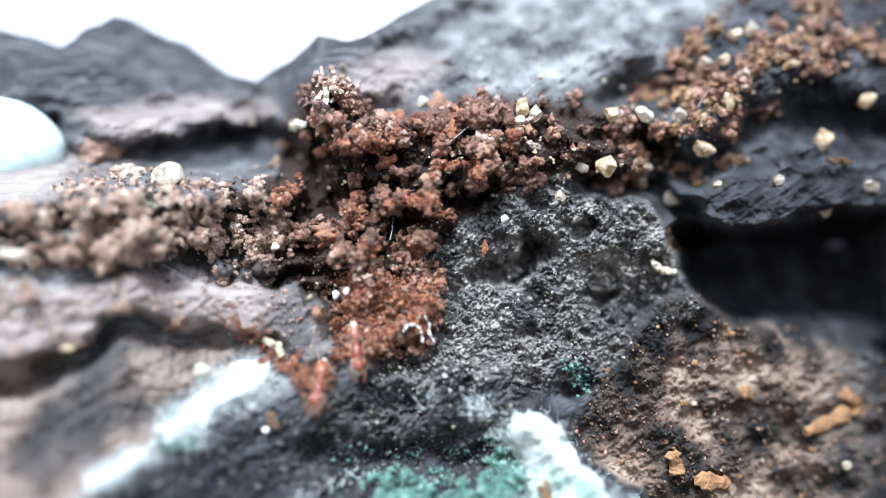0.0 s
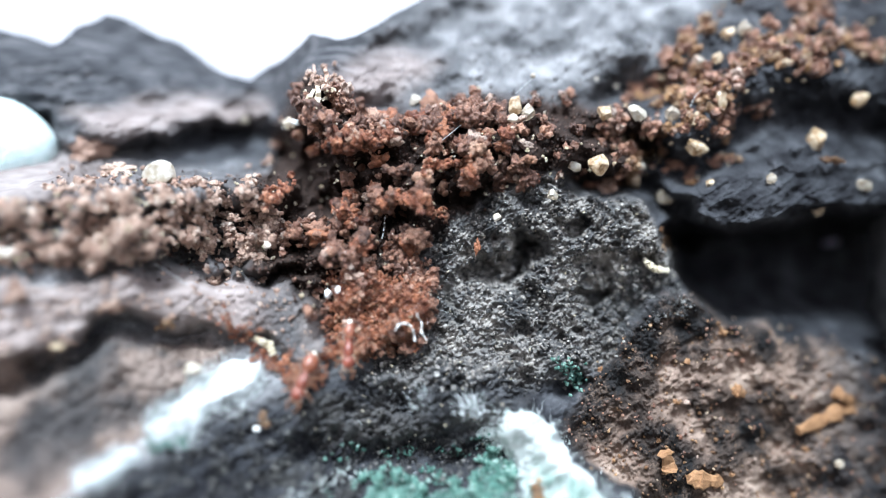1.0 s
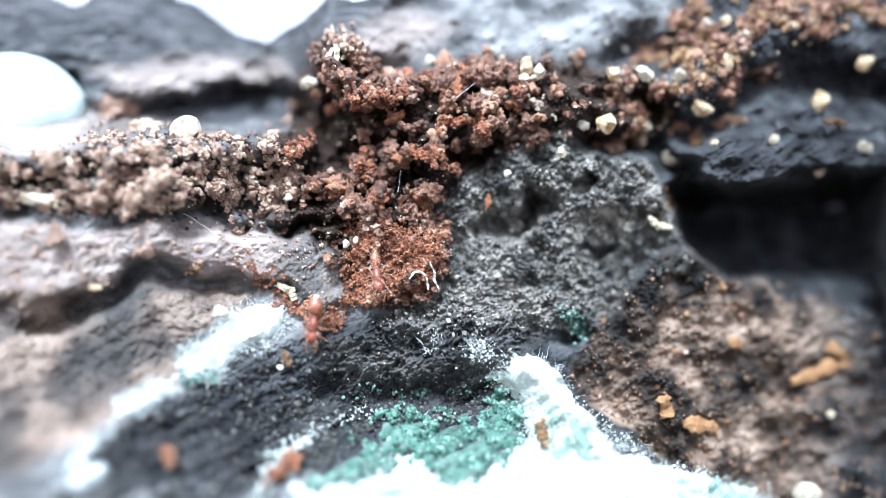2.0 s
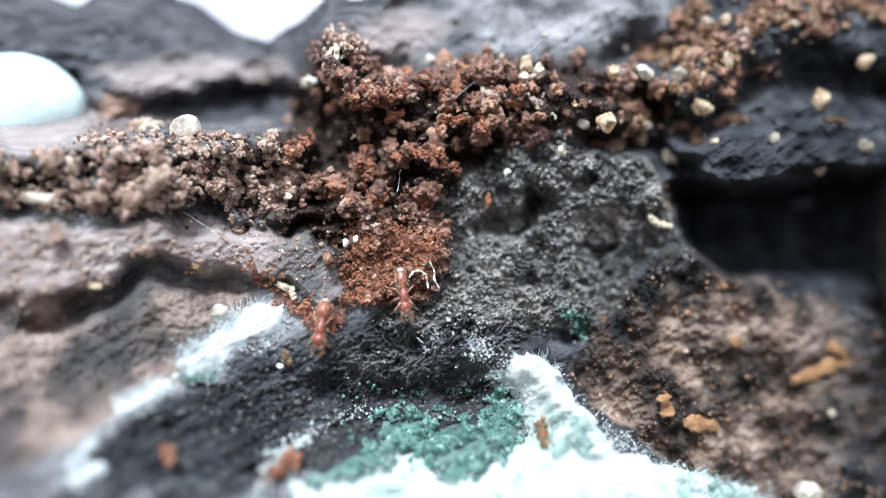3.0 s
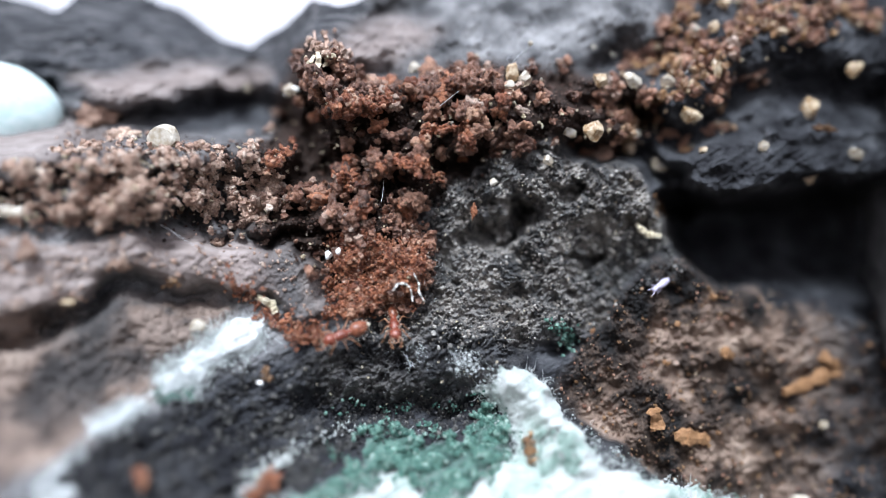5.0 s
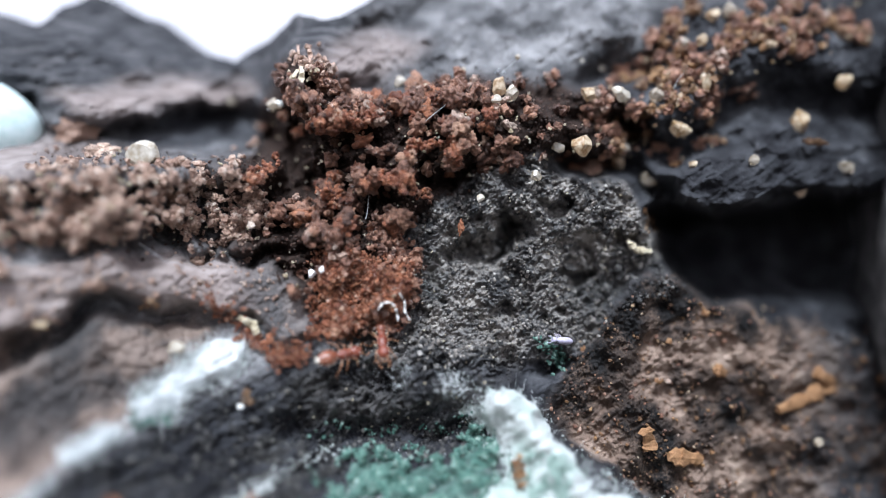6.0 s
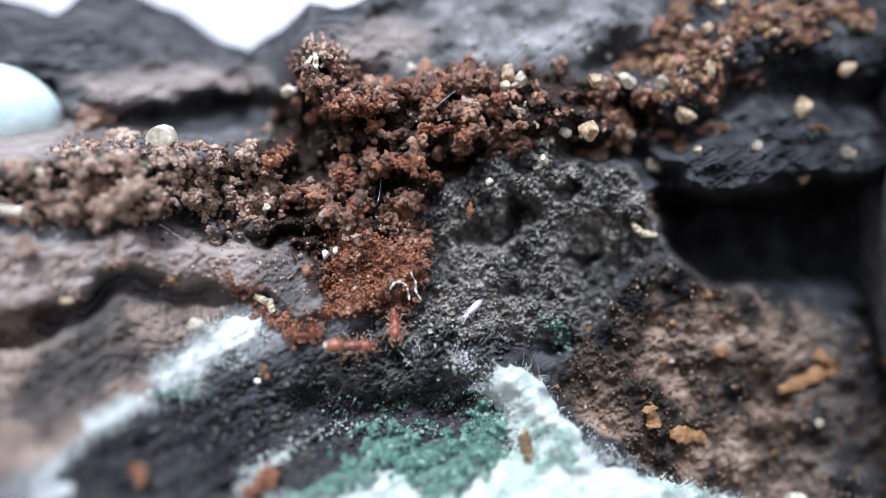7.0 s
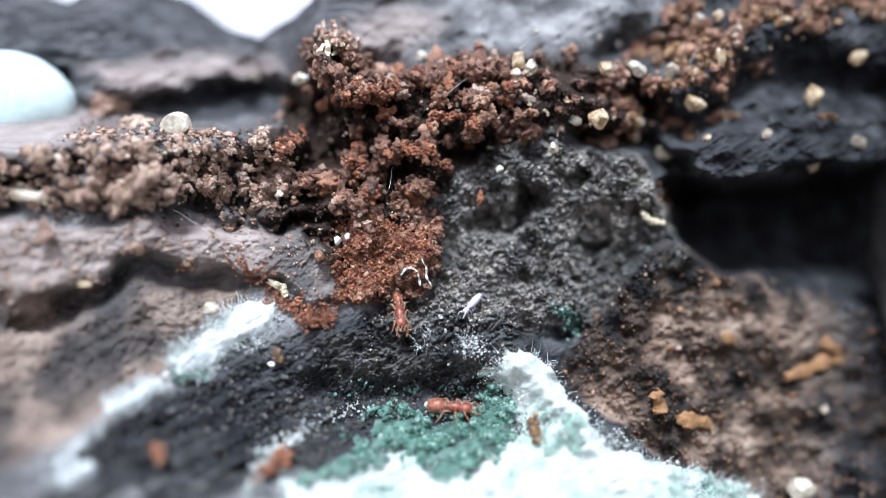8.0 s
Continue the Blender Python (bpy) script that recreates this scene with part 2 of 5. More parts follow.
# ---- materials ----
class Nodes:
    """A short hand for one material's nodes. Textures are laid out in millimetres."""

    def __init__(self, name, rough_value=0.6, **values):
        self.mat = bpy.data.materials.new(name)
        self.mat.use_nodes = True
        self.tree = self.mat.node_tree
        self.bsdf = self.tree.nodes["Principled BSDF"]
        self.set("Roughness", rough_value)
        for key, value in values.items():
            self.set(key.replace("_", " "), value)
        coords = self.tree.nodes.new("ShaderNodeTexCoord")
        scaled = self.tree.nodes.new("ShaderNodeVectorMath")
        scaled.operation = "SCALE"
        scaled.inputs["Scale"].default_value = 1000.0
        self.link(coords.outputs["Object"], scaled.inputs[0])
        self.mm = scaled.outputs[0]

    def link(self, a, b):
        self.tree.links.new(a, b)

    def set(self, socket, value):
        if isinstance(value, bpy.types.NodeSocket):
            self.link(value, self.bsdf.inputs[socket])
        else:
            self.bsdf.inputs[socket].default_value = (*value, 1) if isinstance(value, tuple) and len(value) == 3 else value

    def noise(self, scale, detail=4.0, kind="ShaderNodeTexNoise", stretch=None):
        n = self.tree.nodes.new(kind)
        n.inputs["Scale"].default_value = scale
        if "Detail" in n.inputs:
            n.inputs["Detail"].default_value = detail
        source = self.mm
        if stretch:
            m = self.tree.nodes.new("ShaderNodeMapping")
            m.inputs["Scale"].default_value, m.inputs["Rotation"].default_value = stretch, (0, radians(25), 0)
            self.link(source, m.inputs[0])
            source = m.outputs[0]
        self.link(source, n.inputs["Vector"])
        return n.outputs["Distance"] if kind == "ShaderNodeTexVoronoi" else n.outputs[0]

    def ramp(self, value, *stops):
        n = self.tree.nodes.new("ShaderNodeValToRGB")
        e = n.color_ramp.elements
        while len(e) < len(stops):
            e.new(0.5)
        for item, (at, colour) in zip(e, stops):
            item.position = at
            item.color = (*colour, 1) if isinstance(colour, tuple) else (colour, colour, colour, 1)
        self.link(value, n.inputs[0])
        return n.outputs[0]

    def mix(self, factor, a, b, kind="MIX"):
        n = self.tree.nodes.new("ShaderNodeMix")
        n.data_type, n.blend_type = "RGBA", kind
        for socket, value in ((n.inputs[0], factor), (n.inputs[6], a), (n.inputs[7], b)):
            if isinstance(value, bpy.types.NodeSocket):
                self.link(value, socket)
            else:
                socket.default_value = (*value, 1) if isinstance(value, tuple) else value
        return n.outputs[2]

    def bump(self, height, strength=0.6, distance=0.06):
        n = self.tree.nodes.new("ShaderNodeBump")
        n.inputs["Strength"].default_value, n.inputs["Distance"].default_value = strength, distance * MM
        self.link(height, n.inputs["Height"])
        self.link(n.outputs[0], self.bsdf.inputs["Normal"])

    def attribute(self, name):
        n = self.tree.nodes.new("ShaderNodeAttribute")
        n.attribute_name = name
        split = self.tree.nodes.new("ShaderNodeSeparateColor")
        self.link(n.outputs["Color"], split.inputs[0])
        return split.outputs

    def island(self):
        return self.tree.nodes.new("ShaderNodeNewGeometry").outputs["Random Per Island"]

    def object_random(self):
        return self.tree.nodes.new("ShaderNodeObjectInfo").outputs["Random"]


def wood_material():
    n = Nodes("rotten_wood", 0.55)
    char_and_shade, brown, pale = n.attribute("cover")[:3]
    ridge, rust, lobe = n.attribute("cover_more")[:3]
    streaks = n.noise(1.6, 6, stretch=(0.35, 1, 1.6))
    blotch, fine, dots = n.noise(0.55, 5), n.noise(7.0, 5), n.noise(5.0, 2, "ShaderNodeTexVoronoi")
    broad = n.noise(0.28, 5)
    col = n.ramp(blotch, (0.3, (0.05, 0.05, 0.053)), (0.5, (0.16, 0.157, 0.16)), (0.72, (0.34, 0.33, 0.33)))
    col = n.mix(ridge, col, n.ramp(streaks, (0.3, (0.018, 0.019, 0.022)), (0.5, (0.05, 0.051, 0.056)), (0.74, (0.16, 0.153, 0.157))))
    col = n.mix(pale, col, n.ramp(streaks, (0.28, (0.17, 0.132, 0.12)), (0.5, (0.3, 0.242, 0.222)), (0.75, (0.41, 0.35, 0.33))))
    soft = n.ramp(broad, (0.42, (0.015, 0.014, 0.014)), (0.5, (0.06, 0.043, 0.035)), (0.57, (0.23, 0.16, 0.124)), (0.68, (0.42, 0.315, 0.25)))
    col = n.mix(brown, col, n.mix(n.ramp(n.mix(0.5, fine, blotch), (0.5, 0.0), (0.64, 0.6)), soft, (0.2, 0.135, 0.1)))
    crust = n.mix(n.ramp(n.mix(0.6, n.noise(2.6, 5), n.noise(0.45, 4)), (0.44, 0.0), (0.58, 1.0)), n.ramp(blotch, (0.35, (0.02, 0.02, 0.021)), (0.65, (0.075, 0.072, 0.07))), n.ramp(broad, (0.38, (0.13, 0.122, 0.117)), (0.6, (0.4, 0.36, 0.32))))
    # this ramp also paints shade in the gap, the cavity and the right side
    soot_and_shade = n.ramp(blotch, (0.35, (0.015, 0.015, 0.018)), (0.55, (0.04, 0.041, 0.046)), (0.75, (0.105, 0.106, 0.114)))
    col = n.mix(char_and_shade, col, n.mix(lobe, soot_and_shade, crust))
    # near-black bed under the frass paints the shade between crumbs
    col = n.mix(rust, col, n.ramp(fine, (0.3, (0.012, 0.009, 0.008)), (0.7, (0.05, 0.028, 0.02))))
    n.set("Base Color", n.mix(n.ramp(dots, (0.0, 1.0), (0.08, 0.0)), col, (0.4, 0.37, 0.33)))
    n.set("Roughness", n.mix(pale, n.mix(brown, n.mix(ridge, n.mix(lobe, n.ramp(fine, (0.3, 0.62), (0.7, 0.95)), n.ramp(fine, (0.3, 0.3), (0.7, 0.7))), (0.92, 0.92, 0.92)), (0.85, 0.85, 0.85)), (0.8, 0.8, 0.8)))
    n.set("Specular IOR Level", n.mix(lobe, (0.2, 0.2, 0.2), (0.6, 0.6, 0.6)))
    n.bump(n.mix(0.5, fine, n.noise(16.0, 4)), 1.0, 0.16)
    return n.mat


def crumb_material(name, dark, mid, light, odd, gloss=0.55, single=False):
    """Crumbs that differ in tint one by one: by the object where each is a thing of its own, else by the grain."""
    n = Nodes(name, gloss)
    tint = n.ramp(n.object_random() if single else n.island(), (0.0, dark), (0.45, mid), (0.85, light), (0.97, odd))
    patch = n.ramp(n.noise(1.4, 3), (0.35, dark), (0.5, mid), (0.68, light))
    col = n.mix(0.4, tint, patch)
    n.set("Base Color", n.mix(n.ramp(n.noise(9.0, 4), (0.35, 0.6), (0.55, 0.0)), col, dark))
    n.bump(n.mix(0.5, n.noise(9.0, 3), n.noise(22.0, 4)), 1.0, 0.14)
    return n.mat


def mould_material(name, low, high, green=None):
    n = Nodes(name, 0.95)
    col = n.ramp(n.noise(2.2, 5), (0.3, low), (0.65, high))
    if green:
        col = n.mix(n.ramp(n.noise(0.42, 5), (0.46, 0.0), (0.62, 0.72)), col, green)
    n.set("Base Color", col)
    n.set("Sheen Weight", 0.25)
    n.bump(n.mix(0.5, n.noise(5.0, 6), n.noise(16.0, 4)), 1.0, 0.2)
    return n.mat


def grain_material(name, low, high, clear=0.35):
    n = Nodes(name, 0.22, Transmission_Weight=clear, IOR=1.52)
    n.set("Base Color", n.ramp(n.noise(2.5, 4), (0.35, low), (0.65, high)))
    n.bump(n.noise(7.0, 3), 0.5, 0.05)
    return n.mat


def chitin_material(name, low, high, gloss=0.25, clear=0.0):
    n = Nodes(name, gloss, Coat_Weight=0.1, Coat_Roughness=0.3, Transmission_Weight=clear)
    n.set("Base Color", n.ramp(n.noise(6.0, 5), (0.35, low), (0.65, high)))
    n.bump(n.noise(14.0, 4), 0.6, 0.03)
    return n.mat


WOOD = wood_material()
FRASS_BROWN = crumb_material("brown_frass", (0.04, 0.019, 0.014), (0.235, 0.108, 0.07), (0.55, 0.29, 0.185), (0.72, 0.57, 0.47), 0.4)
FRASS_RUST = crumb_material("rust_frass", (0.055, 0.016, 0.009), (0.27, 0.085, 0.042), (0.56, 0.23, 0.115), (0.74, 0.52, 0.37), 0.4)
FRASS_TAN = crumb_material("tan_frass", (0.17, 0.1, 0.075), (0.48, 0.3, 0.22), (0.74, 0.55, 0.43), (0.84, 0.74, 0.64), 0.55)
FRASS_ORANGE = crumb_material("orange_frass", (0.06, 0.03, 0.018), (0.24, 0.12, 0.055), (0.5, 0.29, 0.14), (0.7, 0.56, 0.4), 0.3)
SINGLE = {tone.name: crumb_material("single_" + tone.name, *values, single=True) for tone, values in (
    (FRASS_BROWN, ((0.04, 0.019, 0.014), (0.235, 0.108, 0.07), (0.55, 0.29, 0.185), (0.72, 0.57, 0.47), 0.4)),
    (FRASS_RUST, ((0.055, 0.016, 0.009), (0.27, 0.085, 0.042), (0.56, 0.23, 0.115), (0.74, 0.52, 0.37), 0.4)),
    (FRASS_TAN, ((0.17, 0.1, 0.075), (0.48, 0.3, 0.22), (0.74, 0.55, 0.43), (0.84, 0.74, 0.64), 0.55)),
    (FRASS_ORANGE, ((0.06, 0.03, 0.018), (0.24, 0.12, 0.055), (0.5, 0.29, 0.14), (0.7, 0.56, 0.4), 0.3)),
)}
FRASS_SHADE = crumb_material("dark_frass", (0.014, 0.009, 0.007), (0.05, 0.024, 0.017), (0.13, 0.06, 0.04), (0.4, 0.28, 0.22), 0.5)
SOOT = crumb_material("dark_grit", (0.012, 0.012, 0.013), (0.035, 0.033, 0.033), (0.1, 0.095, 0.09), (0.35, 0.33, 0.3), 0.4)
CRUST_GRIT = crumb_material("crust_grit", (0.05, 0.047, 0.046), (0.19, 0.17, 0.152), (0.48, 0.425, 0.37), (0.8, 0.76, 0.7), 0.28)
WHITE_MOULD = mould_material("white_mould", (0.49, 0.53, 0.5), (0.66, 0.68, 0.66), (0.26, 0.38, 0.32))
SNOWY_MOULD = mould_material("snowy_mould", (0.62, 0.65, 0.65), (0.75, 0.765, 0.76))
GREEN_MOULD = mould_material("green_mould", (0.01, 0.03, 0.026), (0.05, 0.13, 0.1), (0.13, 0.25, 0.2))
SPORES = crumb_material("green_spores", (0.03, 0.085, 0.068), (0.09, 0.21, 0.165), (0.25, 0.4, 0.33), (0.62, 0.74, 0.66), 0.9)
MINT = crumb_material("mint_spores", (0.2, 0.32, 0.27), (0.36, 0.5, 0.44), (0.52, 0.64, 0.58), (0.7, 0.76, 0.72), 0.9)
PALE_MOULD = mould_material("pale_green_mould", (0.58, 0.76, 0.74), (0.72, 0.84, 0.83))
HYPHAE = Nodes("hyphae", 0.7, Base_Color=(0.82, 0.86, 0.85)).mat
QUARTZ = grain_material("amber_quartz", (0.42, 0.26, 0.13), (0.9, 0.74, 0.53), 0.4)
QUARTZ_CLEAR = grain_material("clear_quartz", (0.5, 0.4, 0.28), (0.88, 0.79, 0.66), 0.6)
QUARTZ_WHITE = grain_material("white_quartz", (0.55, 0.46, 0.34), (0.9, 0.84, 0.73), 0.35)
PALE_FLAKE = crumb_material("pale_flake", (0.4, 0.32, 0.2), (0.7, 0.6, 0.42), (0.85, 0.78, 0.62), (0.9, 0.86, 0.75), 0.4)
DEW = Nodes("dew", 0.03, Base_Color=(0.95, 0.97, 1.0), Transmission_Weight=0.9, IOR=1.33).mat
WHITE_FLAKE = Nodes("white_flake", 0.5, Base_Color=(0.88, 0.87, 0.83)).mat
SPLINTER = crumb_material("orange_wood", (0.2, 0.1, 0.045), (0.36, 0.18, 0.08), (0.46, 0.25, 0.12), (0.5, 0.3, 0.15), 0.6)
CHITIN = chitin_material("red_chitin", (0.085, 0.018, 0.01), (0.24, 0.052, 0.026), 0.38, 0.0)
CHITIN_PALE = chitin_material("amber_chitin", (0.12, 0.034, 0.018), (0.31, 0.1, 0.05), 0.34, 0.0)
CHITIN_TIP = chitin_material("pale_chitin", (0.82, 0.74, 0.6), (0.92, 0.87, 0.76), 0.2, 0.1)
CHITIN_LEG = chitin_material("leg_chitin", (0.26, 0.1, 0.045), (0.45, 0.22, 0.12), 0.3, 0.15)
LILAC = chitin_material("lilac_skin", (0.42, 0.38, 0.5), (0.6, 0.55, 0.7), 0.35)
SOIL = crumb_material("soil", (0.03, 0.022, 0.016), (0.06, 0.045, 0.035), (0.1, 0.08, 0.06), (0.14, 0.11, 0.08), 0.8)


# ---- mesh helpers ----
def mesh_of(name, verts, faces, material, smooth=True):
    me = bpy.data.meshes.new(name)
    verts = np.asarray(verts, np.float32)
    faces = np.asarray(faces, np.int32)
    size = faces.shape[1]
    me.vertices.add(len(verts))
    me.vertices.foreach_set("co", verts.ravel())
    me.loops.add(faces.size)
    me.loops.foreach_set("vertex_index", faces.ravel())
    me.polygons.add(len(faces))
    me.polygons.foreach_set("loop_start", np.arange(0, faces.size, size, dtype=np.int32))
    me.polygons.foreach_set("loop_total", np.full(len(faces), size, np.int32))
    me.polygons.foreach_set("use_smooth", np.full(len(faces), smooth))
    me.materials.append(material)
    me.update(calc_edges=True)
    me.validate()
    return me


def under(ob, parent):
    ob.parent = parent
    return ob


def ball(subdivisions):
    bm = bmesh.new()
    bmesh.ops.create_icosphere(bm, subdivisions=subdivisions, radius=1)
    v = np.array([p.co for p in bm.verts])
    f = np.array([[p.index for p in face.verts] for face in bm.faces])
    bm.free()
    return v, f


BALLS = {n: ball(n) for n in (1, 2, 3, 4)}


def lumpy(v, amount, size, seed):
    """Shift the points of a ball in and out, so that it is worn and uneven."""
    h = [noise.fractal(Vector(p) / size + Vector((seed * 7.1, seed * 3.3, seed)), 0.8, 2.1, 3) for p in v]
    return v * (1 + amount * np.array(h))[:, None]


def joined(pieces):
    """Vertices and faces of several pieces as one."""
    verts, faces, start = [], [], 0
    for v, f in pieces:
        verts.append(v)
        faces.append(f + start)
        start += len(v)
    return np.concatenate(verts), np.concatenate(faces)


def random_turn(rng):
    q = rng.normal(size=4)
    w, x, y, z = q / np.linalg.norm(q)
    return np.array([[1 - 2 * (y * y + z * z), 2 * (x * y - z * w), 2 * (x * z + y * w)], [2 * (x * y + z * w), 1 - 2 * (x * x + z * z), 2 * (y * z - x * w)], [2 * (x * z - y * w), 2 * (y * z + x * w), 1 - 2 * (x * x + y * y)]])


def crumb_shape(seed, grains=6, detail=2, low=0.24, high=0.46):
    """A crumb about 1 in radius: worn grains of wood stuck to one another in an uneven cluster."""
    rng = np.random.default_rng(seed)
    ball_v, f = BALLS[detail]
    centres, radii, pieces = [np.zeros(3)], [rng.uniform(0.36, 0.5)], []
    for k in range(grains - 1):
        at, way, r = int(rng.integers(len(centres))), rng.normal(size=3), rng.uniform(low, high)
        centres.append(centres[at] + way / np.linalg.norm(way) * 0.72 * (radii[at] + r))
        radii.append(r)
    for k, (c, r) in enumerate(zip(centres, radii)):
        v = lumpy(ball_v, 0.75, 0.55, seed * 13 + k) * rng.uniform(0.65, 1.25, 3)
        pieces.append((v @ random_turn(rng).T * r + c, f))
    v, f = joined(pieces)
    v -= v.mean(0)
    return v / np.percentile(np.linalg.norm(v, axis=1), 92), f


def crumb_skin(seed, lumps=9):
    """A single crumb as one rough skin: knobs that run into one another."""
    rng = np.random.default_rng(seed)
    way, f = BALLS[4]
    total = np.full(len(way), 0.42**7)
    for k in range(lumps):
        c = rng.normal(size=3)
        c *= rng.uniform(0.35, 0.75) / np.linalg.norm(c)
        r = rng.uniform(0.26, 0.46)
        b = way @ c
        inside = b * b - c @ c + r * r
        total += np.where((inside > 0) & (b > 0), b + np.sqrt(np.maximum(inside, 0)), 0) ** 7
    v = lumpy(way * (total ** (1 / 7))[:, None], 0.45, 0.3, seed) * rng.uniform(0.75, 1.25, 3)
    return v, f


CRUMB_SKINS = [crumb_skin(300 + k, 6 + k % 6) for k in range(16)]
CRUMBS = [crumb_shape(100 + k, 4 + k % 3, 2, 0.3, 0.55) for k in range(22)]
SMALL_CRUMBS = [crumb_shape(150 + k, 3 + k % 3) for k in range(14)]
GRITS = [(lumpy(BALLS[1][0], 0.6, 0.7, k) * np.random.default_rng(k).uniform(0.6, 1.2, 3), BALLS[1][1]) for k in range(12)]


def scatter_stuff(name, places, sizes, shapes, material, label, category, seed=1, smooth=False):
    rng = np.random.default_rng(seed)
    pieces = []
    for p, s in zip(places, sizes):
        v, f = shapes[rng.integers(len(shapes))]
        pieces.append((v @ (random_turn(rng).T * s) + p, f))
    v, f = joined(pieces)
    return tagged(new(name, mesh_of(name, to_world(v), f, material, smooth)), label, category, kind="stuff")


def spread(ring, count, rng, edge=0.5, thin=None):
    """Places at random inside an outline."""
    r = np.array(ring)
    low, high = r.min(0), r.max(0)
    x, z = rng.uniform(low[0], high[0], count * 4), rng.uniform(low[1], high[1], count * 4)
    wx, wz = warped(x, z)
    ok = rng.random(len(x)) < within(wx, wz, ring, edge)
    if thin is not None:
        ok &= rng.random(len(x)) < thin(x, z)
    return x[ok][:count], z[ok][:count]


def fibres(name, roots, ways, lengths, radius, curl, material, label, category, seed, rings=4):
    """Fine threads: three-sided tubes that taper and curl."""
    rng = np.random.default_rng(seed)
    pieces = []
    around = np.array([[math.cos(a), math.sin(a)] for a in (0, 2.094, 4.189)])
    f = np.array([[r * 3 + k, r * 3 + (k + 1) % 3, r * 3 + 3 + (k + 1) % 3, r * 3 + 3 + k] for r in range(rings) for k in range(3)])
    for root, way, length in zip(roots, ways, lengths):
        p, d, rows = np.array(root, float), way / np.linalg.norm(way), []
        for r in range(rings + 1):
            side = np.cross(d, (0.3, 0.2, 0.93))
            side /= np.linalg.norm(side) + 1e-9
            other = np.cross(d, side)
            rows.append(p + (around[:, :1] * side + around[:, 1:] * other) * radius * (1 - 0.7 * r / rings))
            p = p + d * length / rings
            d = d + rng.normal(size=3) * curl
            d /= np.linalg.norm(d)
        pieces.append((np.concatenate(rows), f))
    v, f = joined(pieces)
    return tagged(new(name, mesh_of(name, to_world(v), f, material)), label, category, kind="stuff")


# ---- the log: one solid piece, its face worn into ridges, ledges and a cavity ----
def rim(x):
    """The height of the log's upper edge."""
    at = [-30.39, -23.27, -20.60, -17.33, -14.66, -11.69, -9.91, -8.43, -6.65, -4.27, -2.49, 0.47, 3.44, 30.16]
    up = [12.79, 12.05, 10.9, 12.8, 11.6, 9.9, 9.1, 10.3, 11.3, 11.5, 12.6, 14.28, 14.87, 15.17]
    return np.interp(x, at, up) + 0.5 * rough(x, 0 * x, 2.5, 3, 3)


def uneven(a, b, dense_a, dense_b, times, count):
    """Steps from a to b that lie closer together between dense_a and dense_b."""
    s = np.linspace(a, b, 2000)
    run = np.cumsum(1 + (times - 1) * soft_step(dense_a - 2, dense_a + 2, s) * soft_step(dense_b + 2, dense_b - 2, s))
    return np.interp(np.linspace(run[0], run[-1], count), run, s)


